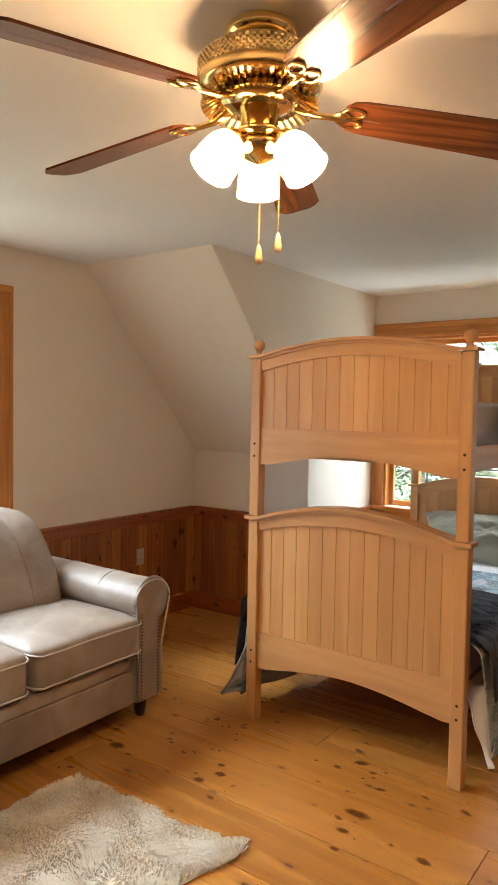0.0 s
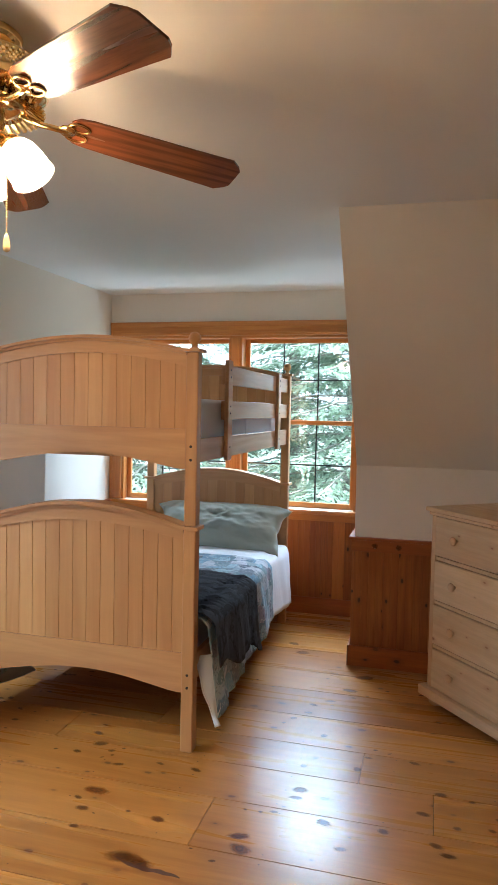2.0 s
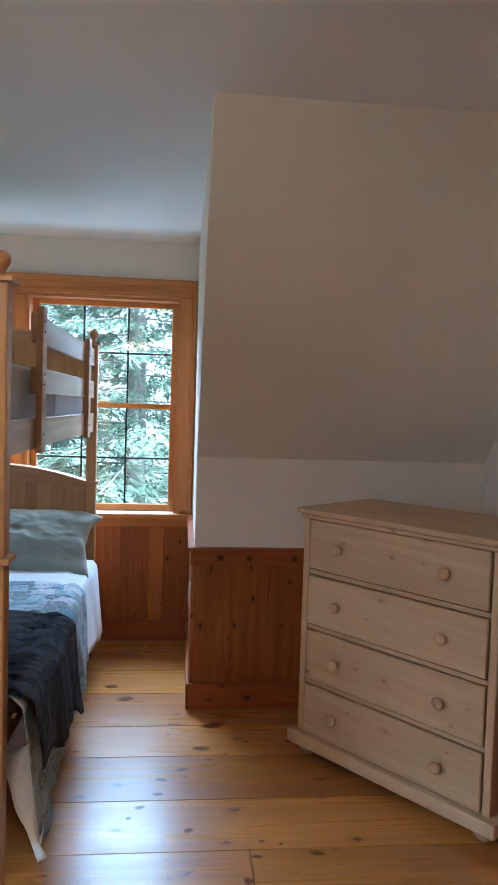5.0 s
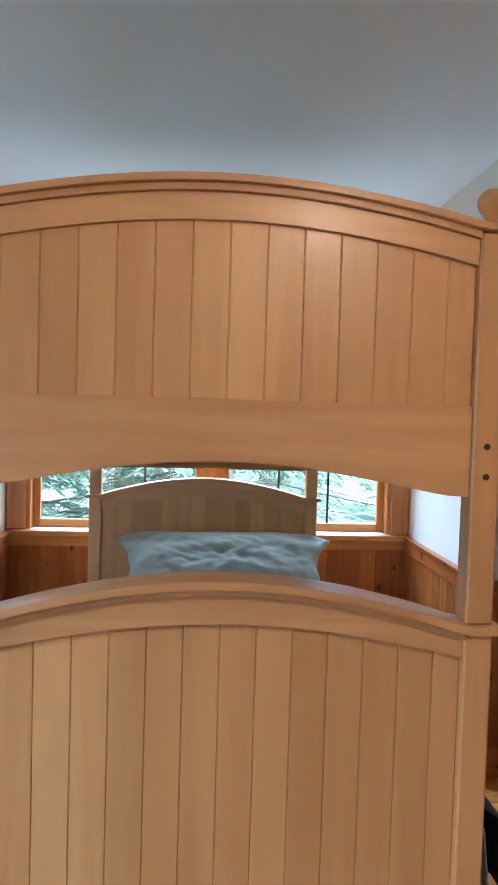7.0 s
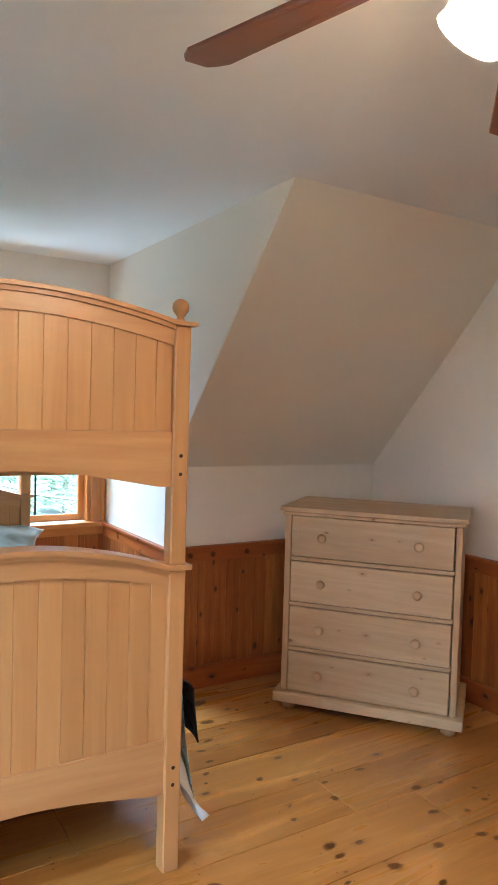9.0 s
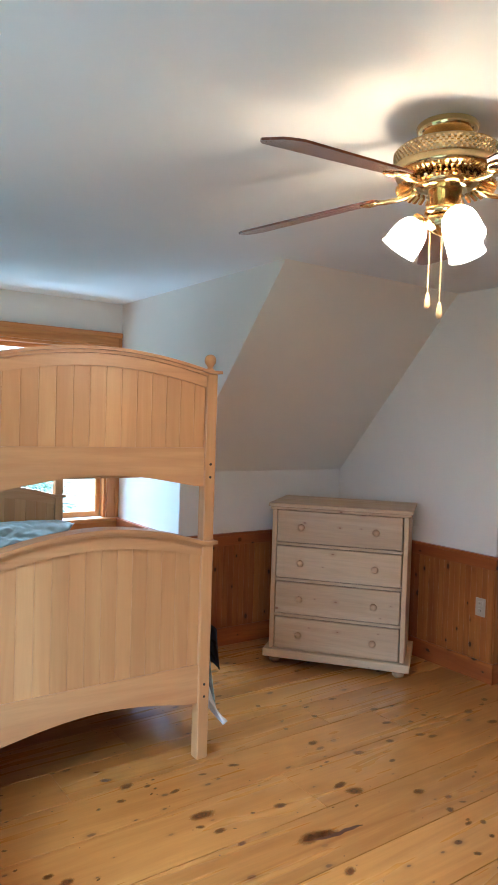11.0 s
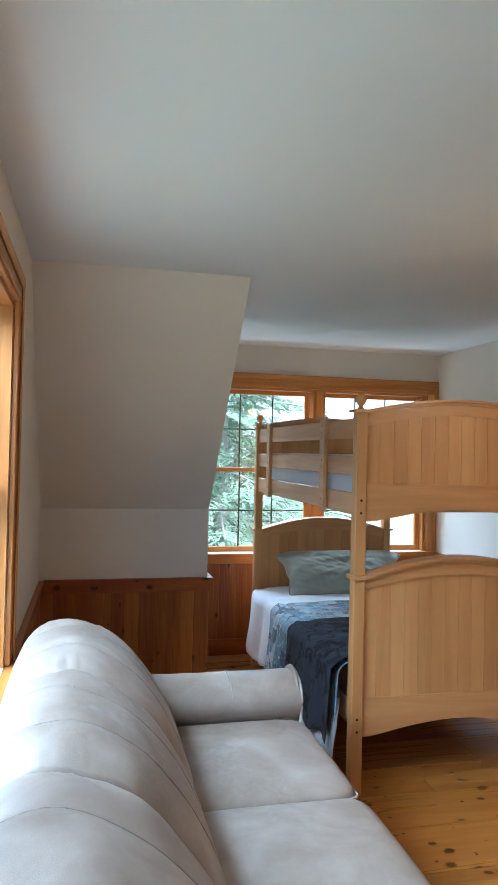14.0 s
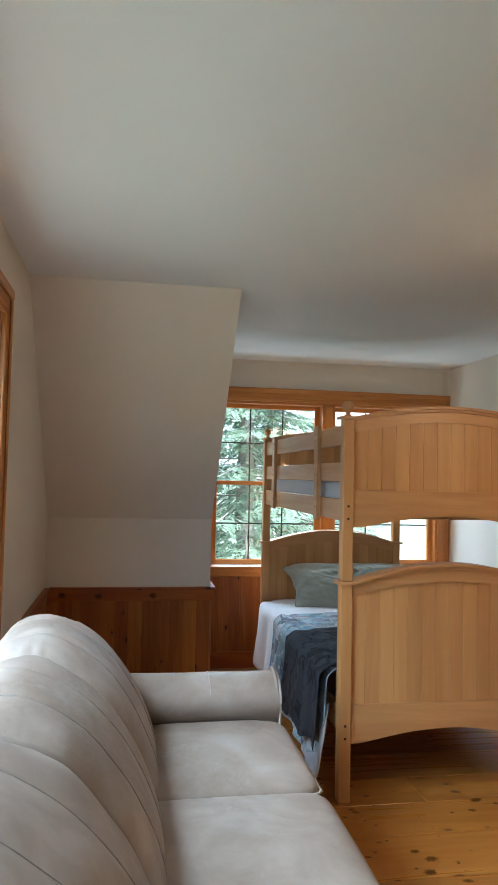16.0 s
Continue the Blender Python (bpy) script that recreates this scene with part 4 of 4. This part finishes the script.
# ---- sheepskin ----
def rug():
    r = thing("sheepskin_rug", (-1.21, 1.48, 0), "shaggy cream sheepskin rug lying on the pine floor", "rug")
    def edge(a):
        c, s_ = math.cos(a), math.sin(a)
        base = 0.40 / max(abs(c), abs(s_) * 0.72) ** 0.85
        base *= 1 + 0.17 * math.exp(-((a - 0.88) / 0.22) ** 2)
        return base * (1 + 0.07 * noise.noise(Vector((c * 2.2, s_ * 2.2, 4.0))) + 0.05 * noise.noise(Vector((c * 7, s_ * 7, 1.0))))
    def inside(u, v):
        a = u * 2 * math.pi
        rr = edge(a) * v
        return Vector((rr * math.cos(a), rr * math.sin(a), 0.003 + 0.016 * (1 - v ** 4) + 0.006 * noise.noise(Vector((rr * math.cos(a) * 9, rr * math.sin(a) * 9, 0)))))
    part("hide", sheet(inside, 60, 16), WOOL, r, smooth=True)
    rnd = random.Random(4)
    bm = bmesh.new()
    verts, faces = [], []
    for i in range(44000):
        u, v = rnd.random(), rnd.random() ** 0.5
        p = inside(u, v)
        fl = Vector((noise.noise(p * 6), noise.noise(p * 6 + Vector((9, 0, 0))), 0))
        out = Vector((p.x, p.y, 0)).normalized() * (0.35 + 0.35 * v ** 6)
        d = (fl * 2.2 + out + Vector((rnd.uniform(-.5, .5), rnd.uniform(-.5, .5), 0)))
        ln = rnd.uniform(0.015, 0.029)
        w = rnd.uniform(0.0016, 0.0032)
        side = d.cross(Vector((0, 0, 1))).normalized() * w
        k = len(verts)
        q = p + Vector((d.x * ln * 0.35, d.y * ln * 0.35, ln * 0.55))
        t_ = p + Vector((d.x * ln * 0.95, d.y * ln * 0.95, max(0.004 - p.z, ln * (0.5 - 0.45 * v ** 6))))
        verts += [p - side, p + side, q + side * 0.8, q - side * 0.8, t_]
        faces += [(k, k + 1, k + 2, k + 3), (k + 3, k + 2, k + 4)]
    me = bpy.data.meshes.new("fleece")
    me.from_pydata([tuple(v) for v in verts], [], faces)
    me.materials.append(WOOL)
    bm.free()
    o = new("fleece", me)
    o.parent = r
    tagged(o, kind="stuff")


def wool():
    m, n, l, b = material("sheep_wool", 0.85)
    vec, _ = coords(n, l, (1, 1, 1), False)
    c = mix(n, l, ramp(n, l, noise_tex(n, l, vec, 7, 3), [(0.35, 0.0), (0.7, 1.0)]), (0.82, 0.77, 0.66), (0.68, 0.58, 0.43))
    g = n.new("ShaderNodeNewGeometry")
    c = mix(n, l, 0.25, c, ramp(n, l, g.outputs["Random Per Island"], [(0.0, (0.45, 0.36, 0.25)), (1.0, (0.85, 0.8, 0.7))]))
    l.new(c, b.inputs["Base Color"])
    b.inputs["Sheen Weight"].default_value = 0.4
    return m


WOOL = wool()
rug()


# ---- outdoors ----
def ground_mat():
    m, n, l, b = material("yard_grass", 0.95)
    vec, _ = coords(n, l, (1, 1, 1), False)
    c = mix(n, l, noise_tex(n, l, vec, 0.4, 5), (0.16, 0.18, 0.13), (0.24, 0.25, 0.20))
    l.new(c, b.inputs["Base Color"])
    return m


structure("ground", sheet(lambda u, v: Vector(((u - .5) * 900, (v - .5) * 900, -3.0)), 12, 12), ground_mat(), "rough green grass yard below the house")


def needle_mat():
    m, n, l, b = material("spruce_needles", 0.75)
    g = n.new("ShaderNodeNewGeometry")
    c = ramp(n, l, g.outputs["Random Per Island"], [(0.0, (0.21, 0.265, 0.185)), (0.5, (0.27, 0.33, 0.24)), (1.0, (0.34, 0.40, 0.30))])
    l.new(c, b.inputs["Base Color"])
    b.inputs["Specular IOR Level"].default_value = 0.2
    tr, mx = n.new("ShaderNodeBsdfTranslucent"), n.new("ShaderNodeMixShader")
    l.new(c, tr.inputs[0])
    mx.inputs[0].default_value = 0.5
    l.new(b.outputs[0], mx.inputs[1])
    l.new(tr.outputs[0], mx.inputs[2])
    l.new(mx.outputs[0], n["Material Output"].inputs[0])
    return m


NEEDLE = needle_mat()
BARK = plain("spruce_bark", (0.30, 0.27, 0.23), 0.9, 0, 0, 0.4, 20, 0.6)


def spruce(at, h, rad, seed, twigs=2600):
    rnd = random.Random(seed)
    t = thing("spruce_tree", at, "dark green spruce tree with drooping boughs outside the window", "tree", "spruce trees in the yard")
    part("trunk", lathe([(0.02 * h * (1 - k / 9) + 0.01, h * k / 9) for k in range(10)], 10), BARK, t, smooth=True)
    limbs = bmesh.new()
    verts, faces = [], []
    nb = 130
    for i in range(nb):
        z = h * (0.08 + 0.9 * (i + rnd.random()) / nb)
        ln = rad * (1 - z / h) ** 0.8 * rnd.uniform(0.75, 1.12) + 0.08
        a = i * 2.399 + rnd.uniform(-.3, .3)
        d = Vector((math.cos(a), math.sin(a), 0))
        pts = [Vector((0, 0, z)) + d * ln * s + Vector((0, 0, 0.10 * ln * s - 0.38 * ln * s * s + 0.16 * ln * s ** 4)) for s in (0, .33, .66, 1)]
        tube(pts, 0.007 * (ln + .2), 4, bm=limbs)
        sd = d.cross(Vector((0, 0, 1)))
        for k in range(int(twigs / nb)):
            s = rnd.uniform(0.12, 1.03)
            j = min(2, int(s * 3))
            p = pts[j].lerp(pts[j + 1], min(1, s * 3 - j))
            w = sd * rnd.uniform(-1, 1) * ln * 0.30 * (1.05 - s * 0.6)
            p = p + w + Vector((0, 0, -abs(w.length) * 0.25 + rnd.uniform(-.03, .03)))
            q = (d * rnd.uniform(.4, 1) + w.normalized() * rnd.uniform(.2, .9) + Vector((0, 0, rnd.uniform(-.7, .1)))).normalized()
            tl = rnd.uniform(0.14, 0.30)
            sw = q.cross(Vector((rnd.uniform(-.4, .4), rnd.uniform(-.4, .4), 1))).normalized() * tl * rnd.uniform(.10, .2)
            e = len(verts)
            for m_ in range(3):
                o = p + q * tl * m_ / 3.2
                tip = o + q * tl * 0.36
                verts += [o, o + sw * (1 - m_ * .25) + q * tl * .22, tip, o - sw * (1 - m_ * .25) + q * tl * .22]
                faces.append((e + 4 * m_, e + 4 * m_ + 1, e + 4 * m_ + 2, e + 4 * m_ + 3))
    part("limbs", limbs, BARK, t)
    me = bpy.data.meshes.new("crown")
    me.from_pydata([tuple(v) for v in verts], [], faces)
    me.materials.append(NEEDLE)
    o = new("crown", me)
    o.parent = t
    tagged(o, kind="stuff")
    return t


s1 = spruce((-3.7, 10.6, -3.0), 9.4, 2.8, 1, 24000)
s2 = spruce((-0.5, 11.0, -3.0), 11.0, 3.0, 2, 24000)
for src, x, y, sc, a in ((s1, -6.8, 13.5, 1.15, 200), (s2, -2.2, 14.5, 1.0, 140), (s1, 1.2, 17.5, 1.0, 20), (s2, -10.5, 17, 1.1, 300), (s1, -12.5, 4.5, 1.0, 50), (s2, -14.5, 0.5, 1.1, 90), (s1, -12, 10.0, 1.2, 160), (s1, 7.5, 30, 0.7, 70), (s2, -5.6, 8.4, 0.75, 250)):
    c = copy_thing(src, pose(x, y, -3.0, 0, 0, a))
    for o in (c,):
        o.scale = (sc, sc, sc)


# ---- wainscot, rails, floor planks ----
def board_mesh(w, h):
    g, v = 0.003, 0.0025
    prof = [(0, 0.0), (0, 0.009), (g, 0.012), (w / 2 - v, 0.012), (w / 2, 0.0095), (w / 2 + v, 0.012), (w - g, 0.012), (w, 0.009), (w, 0)]
    bm = bmesh.new()
    lo = [bm.verts.new((x, -y, 0)) for x, y in prof]
    hi = [bm.verts.new((x, -y, h)) for x, y in prof]
    k = len(prof)
    bm.faces.new(lo)
    bm.faces.new(hi[::-1])
    for i in range(k):
        bm.faces.new((lo[i], lo[(i + 1) % k], hi[(i + 1) % k], hi[i]))
    bmesh.ops.recalc_face_normals(bm, faces=bm.faces)
    me = bpy.data.meshes.new("board")
    bm.to_mesh(me)
    bm.free()
    me.materials.append(PINE_WAIN)
    return me


BOARDS = {}


def wainscot(name, start, turn, length, cap=True, top=ZW, ends=(0, 0)):
    """Boards, cap and baseboard along a wall; local x along it, -y into the room."""
    w = tagged(new(name), "knotty varnished pine beadboard wainscot", kind="structure")
    w.matrix_world = pose(*start, 0, 0, turn)
    n = max(1, round(length / 0.086))
    bw = length / n
    key = round(bw, 5)
    if key not in BOARDS:
        BOARDS[key] = board_mesh(bw, top - 0.01 - 0.0)
    for i in range(n):
        o = new("board", BOARDS[key])
        o.parent = w
        o.matrix_local = pose(i * bw, 0, 0.0)
    mat_ = PINE_RAIL_X
    a, b = ends
    if cap:
        part("cap_rail", box(0 + a * .018, length - b * .018, -0.018, -0.0122, top - 0.082, top - 0.014, 0.002), mat_, w)
        part("cap_ledge", box(0 + a * .03, length - b * .03, -0.032, 0.0, top - 0.0138, top + 0.004, 0.004, segs=2), mat_, w)
    part("baseboard", box(0 + a * .026, length - b * .026, -0.026, -0.0122, 0, 0.125, 0.004, segs=2), mat_, w)
    return w


WAIN_WEST = wainscot("wainscot_knee_west", (XW, YN, 0), 0, DL - XW, ends=(1, -1))
WAIN_EAST = wainscot("wainscot_knee_east", (DR, YN, 0), 0, XE - DR, ends=(-1, 1))
wainscot("wainscot_dormer", (DL, YD, 0), 0, DR - DL, cap=False, top=0.76, ends=(1, 1))
WAIN_CHEEK = wainscot("wainscot_cheek_east", (DR, YD, 0), -90, YD - YN, ends=(1, -1))
wainscot("wainscot_cheek_west", (DL, YN, 0), 90, YD - YN, ends=(-1, 1))
WAIN_GABLE = wainscot("wainscot_west", (XW, WY1 + 0.10, 0), 90, YN - WY1 - 0.10, ends=(0, 1))
wainscot("wainscot_west_window", (XW, WY0 - 0.10, 0), 90, WY1 - WY0 + 0.20, cap=False, top=0.70)
wainscot("wainscot_east", (XE, YN, 0), -90, YN - YC, ends=(1, -1))
wainscot("wainscot_return", (XE, YC, 0), 0, XB - XE, ends=(-1, 1))

rp = random.Random(11)


def plank(x0, x1, y0, y1):
    w = y1 - y0
    bm = box(-(x1 - x0) / 2 + .0010, (x1 - x0) / 2 - .0010, -w / 2 + 0.0014, w / 2 - 0.0014, -0.022, 0, 0.0011)
    me = bpy.data.meshes.new("plank")
    bm.to_mesh(me)
    bm.free()
    me.materials.append(PINE_FLOOR)
    o = new("plank", me)
    o.parent = FLOOR
    o.matrix_local = pose((x0 + x1) / 2, (y0 + y1) / 2, 0)


EDGES = [YD, 4.908, 4.638, 4.339, 3.983, 3.71, 3.391, 3.094, 2.834, 2.563, 2.252, 1.953, 1.668]
while EDGES[-1] > YB:
    EDGES.append(max(YB, EDGES[-1] - rp.uniform(0.25, 0.32)))
JOINTS = {8: (0.75,), 9: (-0.084,), 10: (-1.75, 1.4), 7: (-0.95, 0.45), 6: (-0.55,)}
for k, (hi_, lo_) in enumerate(zip(EDGES, EDGES[1:])):
    xa, xb = (XW, XB) if hi_ <= YC + 0.12 else ((XW, XE) if hi_ < YN + 0.2 else (DL, DR))
    at_ = JOINTS.get(k, (rp.uniform(-2.2, -0.4), rp.uniform(0.3, 2.6)))
    cuts = sorted([xa, xb] + [c for c in at_ if xa + .3 < c < xb - .3])
    for a_, b_ in zip(cuts, cuts[1:]):
        plank(a_, b_, lo_, hi_)

# the boards' large knots: x, y, half length
KNOTS = (-1.662, 2.277, 0.0285, -1.182, 2.287, 0.019, -1.139, 2.375, 0.019, -0.769, 2.915, 0.019, -0.712, 2.824, 0.0238, -0.556, 2.682, 0.019,
         -0.549, 2.473, 0.038, -0.545, 2.347, 0.019, -0.224, 2.736, 0.019, -0.243, 2.363, 0.019, -0.278, 2.13, 0.0427, 0.074, 2.352, 0.0285,
         0.224, 2.655, 0.019, 0.097, 2.284, 0.0285, -0.22, 2.119, 0.0427, -0.285, 1.906, 0.019, 0.332, 2.134, 0.019, 0.778, 2.845, 0.019,
         -0.136, 4.426, 0.0238, -0.052, 4.276, 0.0285, 0.367, 3.981, 0.038, 0.305, 3.771, 0.0285, 0.67, 3.068, 0.019, 0.713, 2.688, 0.019,
         0.759, 2.5, 0.019, 0.8, 2.455, 0.0209, 1.212, 2.553, 0.0247, 1.216, 2.401, 0.0247, 1.35, 2.263, 0.0285, 0.224, 3.601, 0.019,
         0.229, 2.715, 0.0209, 0.354, 2.524, 0.0209)
rk = random.Random(5)
disc = bmesh.new()
disc.faces.new([disc.verts.new((math.cos(q * math.pi / 10), math.sin(q * math.pi / 10), 0)) for q in range(20)])
KNOT_DISC = bpy.data.meshes.new("knot")
disc.to_mesh(KNOT_DISC)
disc.free()
KNOT_DISC.materials.append(PINE_KNOT)


def knot(owner, m_, r_, flat):
    """A knot of half length r_ lying on a board's face at the pose m_."""
    o = new("knot", KNOT_DISC)
    o.parent = owner
    o.matrix_local = m_ @ Matrix.Diagonal((r_ * 2.25, r_ * 2.25 * flat, 1, 1))


for i in range(0, len(KNOTS), 3):
    kx, ky, kr = KNOTS[i:i + 3]
    knot(FLOOR, pose(kx, ky, 0.0006, 0, 0, rk.uniform(-20, 20)), kr, rk.uniform(0.42, 0.7))
for i in range(330):
    if i % 3 == 0:
        hx, hy = rk.uniform(XW + 0.2, XE), rk.uniform(-0.2, YN)
    cx, cy, cr = hx + rk.gauss(0, 0.09), hy + rk.gauss(0, 0.05), rk.uniform(0.005, 0.016)
    if XW + 0.1 < cx < XE - 0.1 and cy < YN - 0.1 and min((cx - KNOTS[j]) ** 2 + (cy - KNOTS[j + 1]) ** 2 for j in range(0, len(KNOTS), 3)) > 0.0025:
        knot(FLOOR, pose(cx, cy, 0.0004 + 0.000002 * i, 0, 0, rk.uniform(-30, 30)), cr, rk.uniform(0.4, 0.8))
# large knots in the cap rails of the wainscot
for x, z in ((0.388, 0.735), (0.528, 0.733), (0.745, 0.732), (1.05, 0.728)):
    knot(WAIN_EAST, pose(x - DR, -0.0184, z, 90), 0.013, 0.9)
for x, z in ((-2.755, 0.735), (-2.534, 0.728), (-2.2, 0.73)):
    knot(WAIN_WEST, pose(x - XW, -0.0184, z, 90), 0.017, 0.75)
knot(WAIN_CHEEK, pose(YD - 4.86, -0.0184, 0.735, 90), 0.016, 0.9)
for x, z, r_ in ((4.016, 0.60, 0.014), (3.955, 0.52, 0.017), (3.78, 0.35, 0.012)):
    knot(WAIN_GABLE, pose(x - WY1 - 0.10, -0.0124, z, 90), r_, 1.5)
# the long bark streak in one board
bm = bmesh.new()
for a, b in ((0, 1),):
    top, low = [], []
    for q in range(15):
        u = q / 14
        x, y = -0.245 + 0.26 * (u - 0.25), 2.127 - 0.055 * u - 0.012 * math.sin(u * 5)
        w = 0.009 * math.sin(math.pi * (0.06 + 0.94 * (1 - u) ** 0.8)) + 0.001
        top.append(bm.verts.new((x, y + w * (1 + .3 * math.sin(q * 2.1)), 0.0009)))
        low.append(bm.verts.new((x, y - w * (1 + .3 * math.cos(q * 1.7)), 0.0009)))
    for q in range(14):
        bm.faces.new((low[q], low[q + 1], top[q + 1], top[q]))
part("bark_streak", bm, KNOT, FLOOR)

# small cut nails in the boards
rn = random.Random(8)
nm = bmesh.new()
for hi_, lo_ in zip(EDGES, EDGES[1:]):
    x = XW + 0.2
    while x < (XE if hi_ < YN + 0.2 else DR) - 0.1:
        if hi_ < YN + 0.2 or x > DL:
            for yy in (lo_ + 0.03, hi_ - 0.03, (lo_ + hi_) / 2):
                if rn.random() < 0.8:
                    cx, cy = x + rn.uniform(-.015, .015), yy + rn.uniform(-.008, .008)
                    nm.faces.new([nm.verts.new((cx + 0.0035 * math.cos(a), cy + 0.0028 * math.sin(a), 0.0006)) for a in (0, 1.05, 2.1, 3.15, 4.2, 5.25)])
        x += 0.405
part("nail", nm, DARK, FLOOR, kind="stuff")
